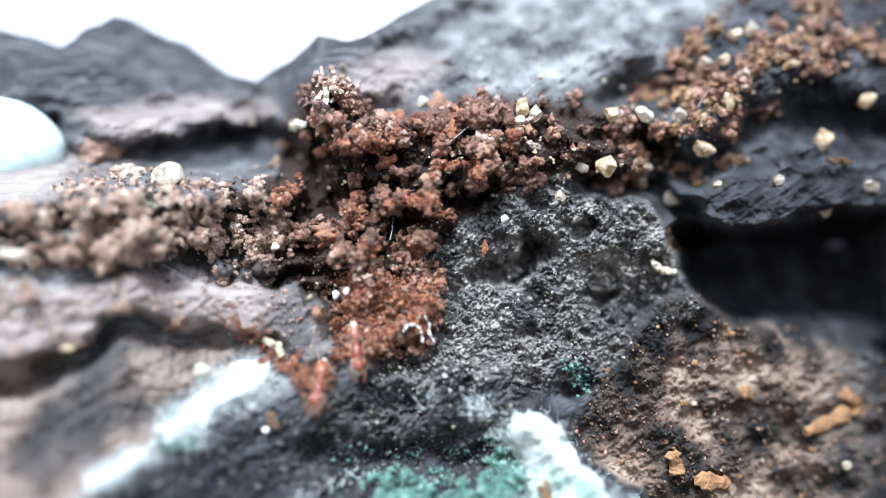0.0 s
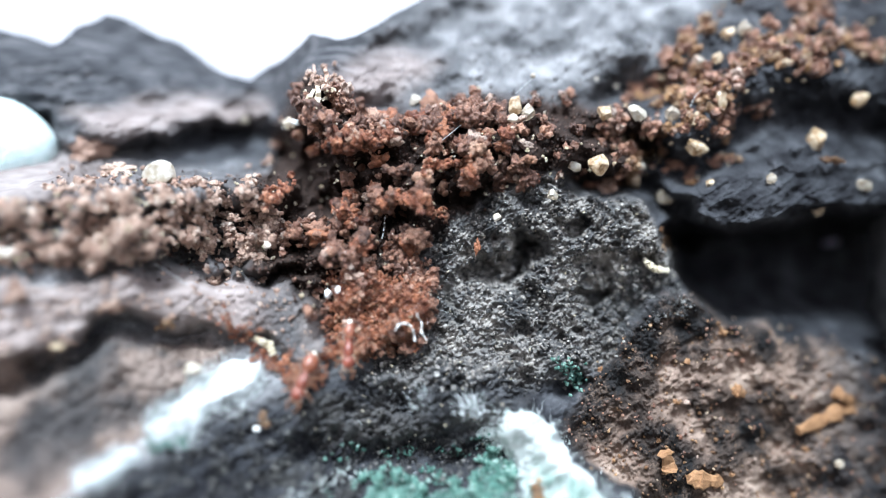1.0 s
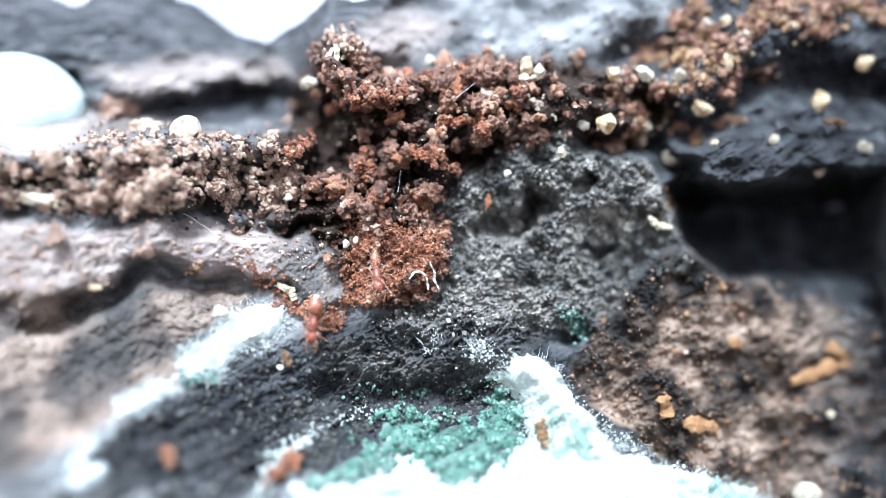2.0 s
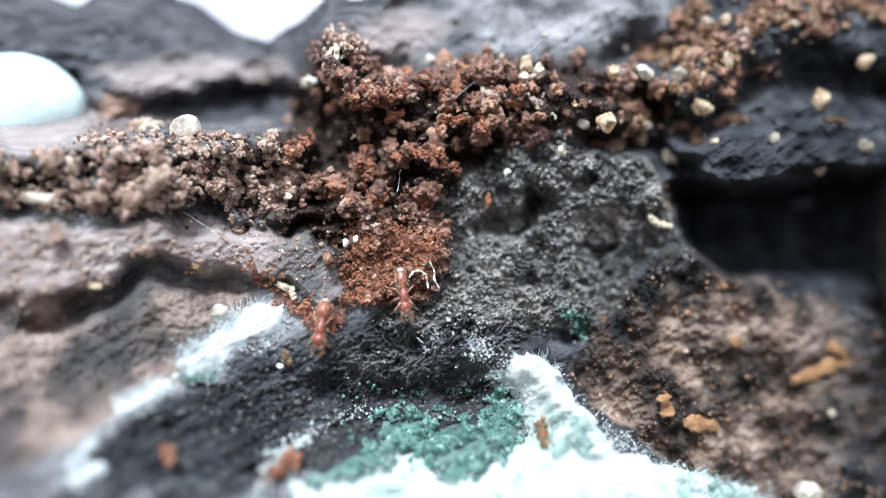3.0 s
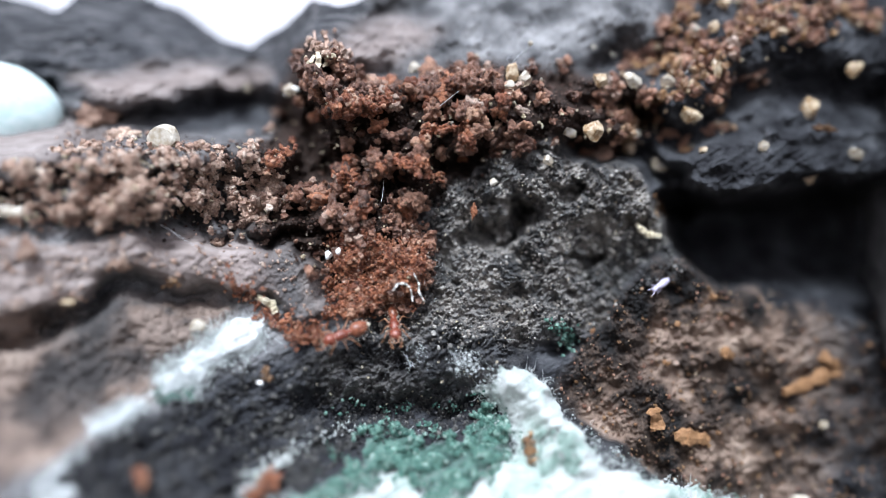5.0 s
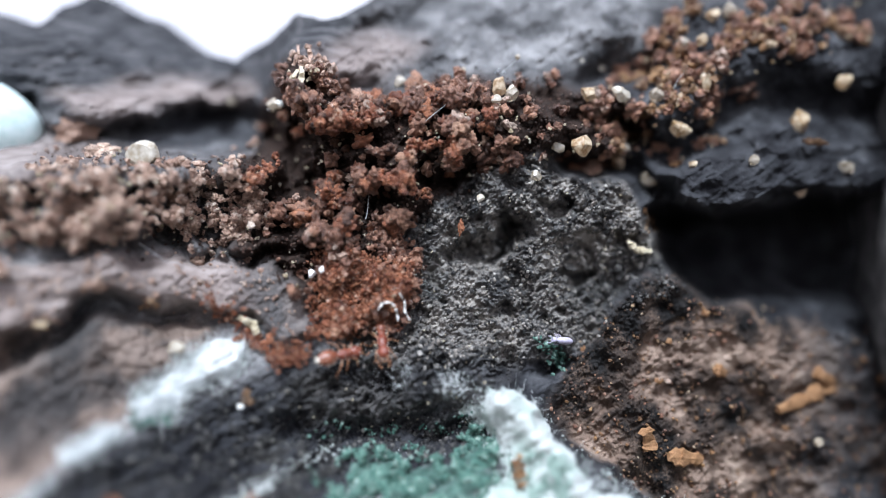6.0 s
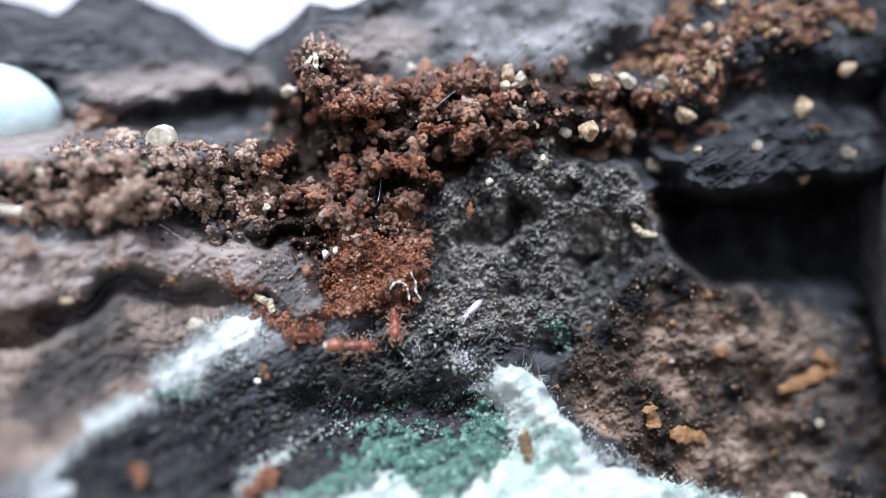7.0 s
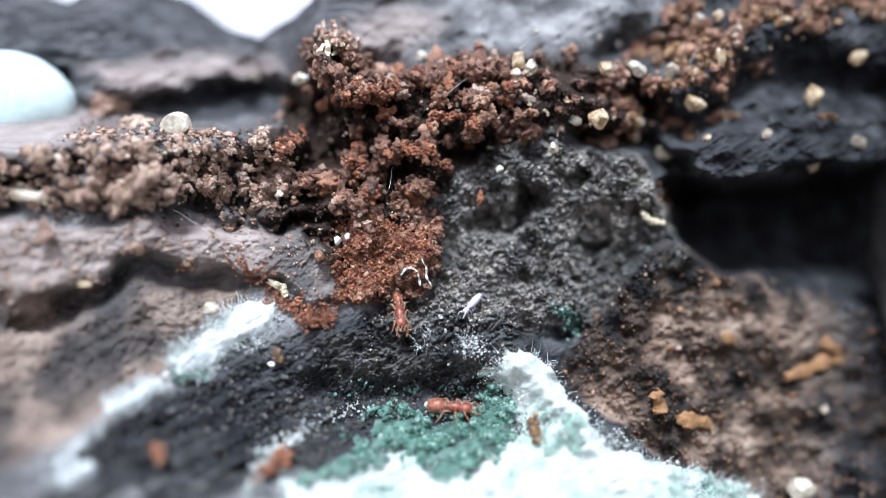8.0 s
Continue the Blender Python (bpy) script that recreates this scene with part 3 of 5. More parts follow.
def build_log(cols=1020, rows=570):
    low = -18.97
    x = uneven(-29.21, 28.97, -9.0, 13.0, 2.6, cols)
    v = (uneven(low, 12.0, -13.0, 4.5, 2.0, rows) - low) / (12.0 - low)
    gx = np.repeat(x[None], rows, 0)
    gz = low + (rim(gx) - low) * v[:, None]
    face = on_face(gx, gz, 0, True)
    face[..., 1] += 2.5 * np.clip((v[:, None] - 0.985) / 0.015, 0, 1) ** 2
    n = rows * cols
    i = np.arange(n).reshape(rows, cols)
    quads = np.stack([i[:-1, :-1], i[:-1, 1:], i[1:, 1:], i[1:, :-1]], -1).reshape(-1, 4)
    # the back and the sides
    edge = np.concatenate([i[0, :], i[1:, -1], i[-1, -2::-1], i[-2:0:-1, 0]])
    back = face.reshape(-1, 3)[edge] * (1.0, 0, 1.0) + (0, 50.0, 0)
    middle = np.array([[0.0, 54.0, -2.0]])
    verts = np.concatenate([face.reshape(-1, 3), back, middle])
    m, k = len(edge), np.arange(len(edge))
    k2 = (k + 1) % m
    c = zones(gx, gz)
    cover = np.zeros((len(verts), 4), np.float32)
    more = np.zeros((len(verts), 4), np.float32)
    # the cavity wall is blackened as well, as painted shade
    # the gap under the upper ridge is blackened to paint its shade
    # towards the right: dark wood, with the lens's vignette painted in
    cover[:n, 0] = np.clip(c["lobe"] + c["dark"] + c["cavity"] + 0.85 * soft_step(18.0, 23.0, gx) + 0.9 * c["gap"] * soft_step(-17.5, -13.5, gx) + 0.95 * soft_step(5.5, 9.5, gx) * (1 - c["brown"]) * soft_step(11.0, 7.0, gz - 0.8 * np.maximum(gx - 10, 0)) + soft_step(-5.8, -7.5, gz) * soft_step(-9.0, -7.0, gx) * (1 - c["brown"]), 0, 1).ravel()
    cover[:n, 1] = np.clip(c["brown"] + 0.75 * c["umber"] + 0.45 * c["ledge"] * soft_step(-10.5, -7.5, gx), 0, 1).ravel()
    # pale also carries painted haze, in the top patch and at far left
    cover[:n, 2] = np.clip(c["ledge"] * (0.1 + 0.9 * soft_step(-7.0, -10.5, gx)) + 0.7 * soft_step(-15.0, -19.0, gx) * soft_step(1.3, 2.5, gz) * soft_step(5.6, 4.4, gz) + 0.8 * c["band"] + (0.1 + 0.4 * soft_step(-7.0, -12.0, gz)) * c["umber"], 0, 1).ravel()
    more[:n, 0] = np.clip(c["ridge"] + soft_step(3.44, -5.46, gx) * soft_step(3.29, 7.15, gz), 0, 1).ravel()
    # painted shade of the frass bed, thinned at left to paint haze
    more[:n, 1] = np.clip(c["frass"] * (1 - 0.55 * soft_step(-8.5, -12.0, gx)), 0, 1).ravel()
    more[:n, 2] = np.clip(c["lobe"] * (1 - 0.75 * soft_step(-5.8, -8.0, gz)), 0, 1).ravel()
    root = tagged(new("rotten_log"), "rotting log with charred crust, soft brown wood and cavity", "log")
    kinds = [("weathered_wood", None, "grey weathered wood"), ("charred_crust", "lobe", "black charred granular crust"), ("soft_wood", "brown", "soft brown rotten wood"), ("ledge", "ledge", "pale grey-brown wooden ledge"), ("ledge", "shelf", "dark grey wooden ledge"), ("cavity_wall", "cavity", "deep cavity with shade painted black on its wall"), ("blackened_wood", "dark", "blackened damp wood"), ("umber_wood", "umber", "reddish brown wood"), ("ridge", "ridge", "grey streaked wooden ridge")]
    share = np.stack([np.full(n, 0.5)] + [c[key].ravel() for _, key, _ in kinds[1:]])
    which = share[:, quads].mean(-1).argmax(0)
    places = to_world(verts)
    # normals of the whole face, so that its parts meet without a seam
    du, dv = np.gradient(places[:n].reshape(rows, cols, 3), axis=1), np.gradient(places[:n].reshape(rows, cols, 3), axis=0)
    normals = np.cross(du, dv)
    normals = (normals / np.linalg.norm(normals, axis=-1, keepdims=True)).reshape(-1, 3)
    for k, (name, _, label) in enumerate(kinds):
        own = quads[which == k]
        if not len(own):
            continue
        used = np.unique(own)
        back_to = np.full(n, -1)
        back_to[used] = np.arange(len(used))
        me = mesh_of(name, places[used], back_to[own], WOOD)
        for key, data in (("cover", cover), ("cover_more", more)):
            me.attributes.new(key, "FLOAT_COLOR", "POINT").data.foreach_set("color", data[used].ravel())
        me.normals_split_custom_set_from_vertices(normals[used].tolist())
        tagged(under(new(name, me), root), label)
    # sides and back of the log
    ring = np.concatenate([places[edge], places[n:]])
    sides = np.stack([(np.arange(m) + 1) % m, np.arange(m), m + np.arange(m), m + (np.arange(m) + 1) % m], -1)
    tris = np.concatenate([sides[:, [0, 1, 2]], sides[:, [0, 2, 3]], np.stack([m + k2, m + np.arange(m), np.full(m, 2 * m)], -1)])
    tagged(under(new("log_back", mesh_of("log_back", ring, tris, WOOD)), root), "grey bark on the back of the log")
    # an unseen lump past the cavity, added to block skylight from the right
    v, f = BALLS[4]
    v = lumpy(v, 0.12, 0.5, 9) * (9.0, 18.0, 26.0) + (36.5, 26.0, 2.0)
    tagged(under(new("flank", mesh_of("flank", to_world(v), f, WOOD)), root), "unseen lump added beside the log to block skylight")


build_log()


def build_ground():
    g = np.linspace(-1, 1, 61)
    s = np.sign(g) * np.abs(g) ** 5 * 60.0
    gx, gy = np.meshgrid(s, s)
    h = 0.0012 * np.array([noise.noise(Vector((a * 60, b * 60, 0))) for a, b in zip(gx.ravel(), gy.ravel())]) - 0.001
    i = np.arange(61 * 61).reshape(61, 61)
    quads = np.stack([i[:-1, :-1], i[:-1, 1:], i[1:, 1:], i[1:, :-1]], -1).reshape(-1, 4)
    verts = np.stack([gx.ravel(), gy.ravel() + 0.03, h], -1)
    tagged(new("ground", mesh_of("ground", verts, quads, SOIL)), "bare dark soil under the log", "ground", kind="structure")


build_ground()


def build_unseen_bank():
    """An unseen soil bank facing the log, added to block skylight behind the camera."""
    g = np.linspace(-1, 1, 90)
    u = np.linspace(0, 1, 40)
    gx = np.repeat(g[None] * 150.0, 40, 0)
    up = np.repeat(u[:, None], 90, 1)
    gy = -16.0 - 34.0 * up**1.5 + 3.0 * rough(gx, up * 60, 22.0, 4, 221) - 0.0022 * gx**2 * up
    gz = 52.0 * up * (1 - 0.25 * up) + 2.5 * rough(gx, up * 60, 15.0, 3, 231) * up
    i = np.arange(40 * 90).reshape(40, 90)
    quads = np.stack([i[:-1, :-1], i[1:, :-1], i[1:, 1:], i[:-1, 1:]], -1).reshape(-1, 4)
    verts = np.stack([gx, gy, gz - 1.0], -1).reshape(-1, 3) * MM
    far = verts[i[-1]] + (0, -0.25, -0.04)
    quads = np.concatenate([quads, np.stack([i[-1, :-1], 3600 + np.arange(89), 3601 + np.arange(89), i[-1, 1:]], -1)])
    tagged(new("soil_bank", mesh_of("soil_bank", np.concatenate([verts, far]), quads, SOIL)), "unseen bank of dark soil added to block frontal skylight", "bank", kind="structure")


build_unseen_bank()


# ---- mould growing on the face ----
def mould_patch(name, ring, material, height, label, edge=0.45, step=0.07, seed=0, sink=0.42, crag=0.5):
    r = np.array(ring)
    low, high = r.min(0) - 0.8, r.max(0) + 0.8
    nx, nz = int((high[0] - low[0]) / step), int((high[1] - low[1]) / step)
    gx, gz = np.meshgrid(np.linspace(low[0], high[0], nx), np.linspace(low[1], high[1], nz))
    jx, jz = gx + 0.6 * rough(gx, gz, 1.6, 5, 101 + seed, 0.55), gz + 0.6 * rough(gx, gz, 1.6, 5, 131 + seed, 0.55)
    cover = within(jx, jz, ring, edge)
    lift = height * (cover - sink + crag * rough(gx, gz, 1.7, 5, 151 + seed, 0.5))
    p = on_face(gx, gz, lift - 0.25 * (1 - cover), False)
    i = np.arange(nx * nz).reshape(nz, nx)
    quads = np.stack([i[:-1, :-1], i[:-1, 1:], i[1:, 1:], i[1:, :-1]], -1).reshape(-1, 4)
    keep = cover.ravel()[quads].max(1) > 0.05
    quads = quads[keep]
    used = np.unique(quads)
    back = np.full(nx * nz, -1)
    back[used] = np.arange(len(used))
    return tagged(new(name, mesh_of(name, to_world(p.reshape(-1, 3)[used]), back[quads], material)), label, "mould")


WHITE_RING = [(2.57, -9.81), (3.72, -8.91), (5.12, -8.51), (6.23, -9.51), (6.72, -10.77), (8.0, -12.18), (9.45, -13.6), (11.83, -14.68), (14.66, -15.28), (17.66, -16.04), (18.86, -18.92), (-9.03, -19.38), (-8.86, -16.12), (-7.11, -16.58), (-4.57, -15.74), (-2.67, -14.58), (-1.25, -14.56), (-0.45, -15.51), (0.82, -16.14), (2.4, -15.31), (3.8, -14.0), (4.41, -13.03), (4.07, -11.44), (3.27, -10.5)]
GREEN_RING = [(-3.63, -12.35), (-2.06, -12.16), (0.15, -12.61), (1.88, -12.43), (2.5, -11.46), (2.96, -10.5), (3.96, -11.44), (4.4, -13.03), (3.68, -14.1), (2.55, -15.2), (0.82, -16.2), (-0.29, -15.55), (-1.09, -14.5), (-2.52, -14.5), (-3.94, -15.44), (-5.52, -15.95), (-6.79, -16.88), (-8.2, -16.6), (-5.84, -15.43), (-4.57, -14.45), (-3.63, -13.47)]
STRIPE_RING = [(-9.0, -6.07), (-10.89, -6.25), (-12.78, -7.37), (-13.9, -8.5), (-15.1, -9.31), (-15.2, -10.3), (-13.92, -10.5), (-12.96, -9.9), (-12.32, -9.0), (-10.9, -7.95), (-9.32, -7.1)]
STRIPE_LOW = [(-15.66, -10.59), (-16.94, -10.93), (-18.06, -11.75), (-18.88, -12.66), (-18.24, -12.78), (-16.95, -12.05), (-15.51, -11.07)]
STRIPE_END = [(-18.88, -12.98), (-20.18, -14.13), (-21.16, -15.12), (-21.98, -15.94), (-21.6, -15.99), (-20.3, -14.74), (-18.85, -13.2)]
STRIPE_FOOT = [(-19.57, -15.9), (-21.18, -16.25), (-22.32, -17.05), (-22.82, -17.97), (-21.53, -17.59), (-19.94, -16.42)]
def mould_fuzz(parent, ring, count, long, seed):
    """Fine threads that stand on a patch of mould."""
    rng = np.random.default_rng(seed)
    x, z = spread(ring, count, rng, 0.7)
    ways = face_normal(x, z) * 0.5 + rng.normal(size=(len(x), 3)) * 0.55 + (0.35, -0.1, 0.35)
    ob = fibres("threads", on_face(x, z, 0.05), ways, rng.uniform(0.3, 1.2, len(x)) * long, 0.011, 0.35, HYPHAE, "fine white mould threads", "", seed + 1)
    under(ob, parent)


for k, (name, ring, tone, height, count, long, label) in enumerate([
    ("white_mould", WHITE_RING, WHITE_MOULD, 0.6, 6500, 0.75, "thick white mould with greenish patches on the wood"),
    ("green_mould", GREEN_RING, GREEN_MOULD, 0.5, 200, 0.4, "teal green granular mould on dark wood"),
    ("white_mould", STRIPE_RING, SNOWY_MOULD, 0.5, 1700, 1.1, "fluffy white mould streak with green margin on wood"),
    ("white_mould", STRIPE_LOW, SNOWY_MOULD, 0.22, 500, 0.8, "narrow white mould streak on brown wood"),
    ("white_mould", STRIPE_END, SNOWY_MOULD, 0.22, 300, 0.6, "pale white mould strip on grey wood"),
    ("white_mould", STRIPE_FOOT, SNOWY_MOULD, 0.22, 200, 0.6, "small white mould patch on grey wood"),
]):
    patch = mould_patch(name, ring, tone, height, label, edge=0.7 if k < 2 else 0.35, seed=5 * k, sink=(0.42, 0.42, 0.1, 0.3, 0.42, 0.42)[k])
    mould_fuzz(patch, ring, count, long, 21 + 2 * k)


def mould_flecks():
    rng = np.random.default_rng(27)
    for ring, count, seed in ((WHITE_RING, 5200, 28), (STRIPE_RING, 700, 29)):
        x, z = spread(ring, count, rng, 1.1)
        scatter_stuff("mould_flecks", on_face(x, z, 0.1 + 0.25 * rng.random(len(x))), rng.uniform(0.02, 0.07, len(x)), GRITS, WHITE_MOULD, "loose white flecks of mould at its ragged edge", "mould flecks", seed)

    tints = [(5.81, -12.05), (7.38, -12.19), (8.35, -13.61), (8.06, -14.58), (6.16, -14.29)], [(13.1, -15.46), (15.91, -15.1), (17.19, -16.04), (16.91, -17.01), (13.78, -17.06)]
    for k, ring in enumerate(tints):
        x, z = spread(ring, 900, rng, 0.9, lambda a, b: soft_step(-0.25, 0.3, rough(a, b, 1.1, 3, 181)))
        scatter_stuff("mould_flecks", on_face(x, z, 0.3 + 0.25 * rng.random(len(x))), rng.uniform(0.03, 0.08, len(x)), GRITS, MINT, "pale green powdery flecks on white mould", "mould flecks", 24 + k)


mould_flecks()


def green_spores():
    rng = np.random.default_rng(31)
    rim_ring = [(-5.46, -10.66), (-2.49, -10.66), (2.85, -9.77), (4.33, -10.36), (5.22, -13.62), (7.60, -15.40), (6.41, -17.78), (-6.65, -18.08), (-8.73, -16.89), (-5.46, -14.51)]
    for ring, count, keep, low, high, label, seed in ((GREEN_RING, 5200, -0.1, 0.05, 0.15, "teal green spore clusters on the mould", 32), (rim_ring, 2400, 0.08, 0.035, 0.1, "loose green spores around the mould", 34)):
        x, z = spread(ring, count, rng, 0.6, lambda a, b: soft_step(keep, keep + 0.3, rough(a, b, 1.0, 3, 171)))
        heap = np.maximum(rough(x, z, 0.8, 2, 175), 0) * (0.9 if keep < 0 else 0.2)
        scatter_stuff("spore_grains", on_face(x, z, 0.12 + heap + 0.2 * rng.random(len(x)), keep > 0), rng.uniform(low, high, len(x)), GRITS, SPORES, label, "spores", seed)


green_spores()


# ---- crumbs of frass ----
def frass_tone(x, z):
    if x > 9.97 and z > 3.00:
        return FRASS_ORANGE if math.sin(91 * x + 57 * z) > 0.2 else FRASS_BROWN
    if x < -8.43:
        return FRASS_TAN
    return FRASS_BROWN


CLEARINGS = [(8.61, 4.39, 0.75), (13.68, 5.31, 0.9), (19.92, 5.67, 0.8), (8.85, 7.09, 0.5), (10.57, 7.09, 0.6), (4.19, 7.45, 0.6), (4.87, 7.09, 0.4), (7.30, 4.27, 0.4), (12.35, 7.06, 0.5), (-5.61, -2.40, 0.3)]

HEAP_END = [(9.4, 7.8), (11.5, 9.2), (13.2, 9.6), (15.4, 8.9), (15.6, 6.5), (14.9, 5.4), (13.2, 6.2), (11.6, 6.4), (10.0, 6.9)]
TRAIL = [(-26.0, 1.4), (-20.6, 2.6), (-18.8, 4.3), (-13.5, 3.6), (-9.0, 3.6), (-8.4, 0.5), (-9.5, -0.6), (-13.8, -0.5), (-18.0, -0.9), (-26.0, -0.3)]
HOLLOWS = [(-6.6, 3.3, 1.2, 2.1), (-7.6, 5.0, 0.9, 1.2), (1.3, 2.7, 1.5, 0.8), (-3.2, 1.3, 1.1, 0.5), (-11.5, -1.2, 3.2, 0.5), (10.3, 5.7, 1.3, 0.8)]


def build_frass():
    rng = np.random.default_rng(41)
    x, z = spread(FRASS, 1750, rng, 0.55, lambda a, b: 0.06 + 0.94 * soft_step(-0.05, 0.3, -rough(a, b, 3.2, 2, 201) - 0.5 * rough(a, b, 1.3, 2, 207)))
    ox, oz = spread(SPARSE, 470, rng, 0.8, lambda a, b: soft_step(-0.15, 0.25, rough(a, b, 2.0, 2, 211)))
    ex, ez = spread(HEAP_END, 110, rng, 0.6)
    tx, tz = spread(TRAIL, 380, rng, 0.7)
    ex, ez = np.r_[ex, tx], np.r_[ez, tz]
    x, z = np.r_[x, ox, ex], np.r_[z, oz, ez]
    size = np.exp(rng.normal(-1.03, 0.42, len(x))).clip(0.13, 0.62) * (1 - 0.4 * soft_step(-6.65, -10.80, x))
    keep = rng.random(len(x)) > 0.93 * within(x, z, RUST_MOUND, 0.6)
    for hx, hz, hw, hh in HOLLOWS:
        keep &= rng.random(len(x)) > 0.85 * np.exp(-(((x - hx) / hw) ** 2 + ((z - hz) / hh) ** 2) ** 2)
    x, z, size = x[keep], z[keep], size[keep]
    free = np.min([np.hypot(x - a, z - b) - r for a, b, r in CLEARINGS], 0) > 0.5 * size
    x, z, size = x[free], z[free], size[free]
    lift = size * 0.35 + 0.55 * rng.random(len(x)) ** 2 * within(x, z, FRASS, 0.8)
    place = on_face(x, z, lift)
    middle = np.hypot((x - -0.71) / 1.6, z - 3.29) - 3.0 * size
    order = np.argsort(middle)
    shared = {}
    for n in order[:290]:
        tone = frass_tone(x[n], z[n])
        if rng.random() < 0.24 and tone is FRASS_BROWN:
            tone = FRASS_RUST
        shape = int(rng.integers(len(CRUMB_SKINS)))
        if (shape, tone.name) not in shared:
            v, f = CRUMB_SKINS[shape]
            shared[shape, tone.name] = mesh_of("frass_crumb", v * MM, f, SINGLE[tone.name])
        ob = new("frass_crumb", shared[shape, tone.name])
        ob.matrix_world = Matrix.LocRotScale(Vector(to_world(place[n])), Euler(rng.uniform(0, 6.28, 3)), Vector([size[n]] * 3))
        words = "rusty red-brown" if tone is FRASS_RUST else "tan" if tone is FRASS_TAN else "orange" if tone is FRASS_ORANGE else "dark brown"
        tagged(ob, f"{words} craggy crumb of wood frass in the heap", "frass crumb", "frass crumbs in the heap")
    rest = order[290:]
    tones = np.array([[FRASS_BROWN, FRASS_TAN, FRASS_ORANGE].index(frass_tone(x[n], z[n])) for n in rest])
    for k, (tone, label) in enumerate([(FRASS_BROWN, "dark brown wood frass heaped on the log"), (FRASS_TAN, "tan wood frass strewn over the log"), (FRASS_ORANGE, "orange brown frass strewn over the log")]):
        pick = rest[tones == k]
        scatter_stuff("frass_heap", place[pick], size[pick], CRUMBS, tone, label, "frass", 50 + k)
    # fine dust between the crumbs, its dark colour standing in for shade
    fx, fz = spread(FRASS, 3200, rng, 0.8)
    scatter_stuff("frass_dust", on_face(fx, fz, 0.05 + 0.2 * rng.random(len(fx)) ** 2), rng.uniform(0.04, 0.1, len(fx)), GRITS, FRASS_SHADE, "fine frass dust darkened to paint shade between the crumbs", "frass", 55)
    # the rust-coloured mound in which the ants dig
    mx, mz = spread(RUST_MOUND, 3000, rng, 0.7)
    body = within(mx, mz, RUST_MOUND, 0.6)
    hill = body * (0.3 + 0.5 * rough(mx, mz, 1.4, 3, 221))
    scatter_stuff("rust_mound", on_face(mx, mz, 0.05 + hill + 0.3 * rng.random(len(mx)) ** 2), rng.uniform(0.05, 0.14, len(mx)), SMALL_CRUMBS, FRASS_RUST, "mound of fine rust-brown frass that ants dig", "frass", 56)
    for tone, count, label, seed in ((FRASS_RUST, 70, "coarse rust-brown crumbs on the mound", 57), (FRASS_BROWN, 60, "coarse dark crumbs on the mound", 58)):
        mx, mz = spread(RUST_MOUND, count, rng, 1.3)
        body = within(mx, mz, RUST_MOUND, 0.5)
        hill = body * (0.3 + 0.5 * rough(mx, mz, 1.4, 3, 221))
        size = np.exp(rng.normal(-1.6, 0.3, len(mx))).clip(0.12, 0.32)
        scatter_stuff("mound_crumbs", on_face(mx, mz, 0.1 + hill + 0.2 * rng.random(len(mx))), size, CRUMBS, tone, label, "frass", seed)



build_frass()


def crumb_trail(name, line, count, width, low, high, material, label, seed, lift=0.15, category="frass"):
    rng = np.random.default_rng(seed)
    t = rng.random(count) * (len(line) - 1)
    k = np.minimum(t.astype(int), len(line) - 2)
    a, b = np.array(line)[k], np.array(line)[k + 1]
    p = a + (b - a) * (t - k)[:, None] + rng.normal(size=(count, 2)) * width
    scatter_stuff(name, on_face(p[:, 0], p[:, 1], lift + 0.3 * rng.random(count)), rng.uniform(low, high, count), SMALL_CRUMBS, material, label, category, seed)


crumb_trail("frass_trail", [(-11.10, -3.83), (-9.62, -4.72), (-8.73, -5.91), (-7.54, -6.20)], 150, 0.32, 0.06, 0.18, FRASS_RUST, "trail of rust-brown crumbs along the mould's edge", 61)
crumb_trail("frass_clump", [(-7.60, -6.86), (-6.89, -6.74), (-6.00, -6.50)], 260, 0.3, 0.06, 0.13, FRASS_RUST, "loose rust-brown clump of frass beside the ants", 62, 0.25)
crumb_trail("frass_clump", [(-2.4, 0.3), (-1.4, -0.2), (-0.9, -1.2)], 130, 0.28, 0.07, 0.2, FRASS_BROWN, "dark grey-brown clump of frass above the mound", 60, 0.5)
crumb_trail("frass_clump", [(-2.1, 2.75), (-0.9, 2.55), (0.2, 1.9)], 90, 0.24, 0.09, 0.24, FRASS_RUST, "orange-brown clump of frass on the heap", 63, 0.95)
crumb_trail("frass_clump", [(-0.5, 4.2), (0.6, 4.5), (1.6, 4.3), (2.0, 3.5)], 80, 0.22, 0.09, 0.24, FRASS_RUST, "orange-brown clump of frass on the heap", 64, 0.95)
crumb_trail("frass_clump", [(-6.5, 5.0), (-5.76, 5.3), (-5.1, 5.5), (-4.0, 5.9), (-3.0, 5.3)], 80, 0.24, 0.09, 0.25, FRASS_RUST, "orange-brown clump of frass on the heap", 65, 0.95)
crumb_trail("frass_clump", [(-5.3, 2.5), (-5.0, 1.9), (-4.5, 1.4)], 45, 0.2, 0.08, 0.2, FRASS_RUST, "reddish clump of frass on the heap", 66, 0.95)
crumb_trail("frass_clump", [(-9.0, 2.6), (-8.3, 2.7), (-8.0, 3.2), (-7.5, 3.4)], 55, 0.22, 0.08, 0.24, FRASS_RUST, "orange-brown clump of frass on the heap", 67, 0.95)
crumb_trail("frass_clump", [(11.75, 1.07), (12.05, 0.47), (12.20, -0.12)], 22, 0.12, 0.1, 0.22, FRASS_ORANGE, "orange strip of crumbs on the charred crust", 68)
crumb_trail("frass_clump", [(-14.37, -3.98), (-14.07, -4.13)], 12, 0.25, 0.1, 0.2, FRASS_ORANGE, "few orange crumbs on grey wood", 69)
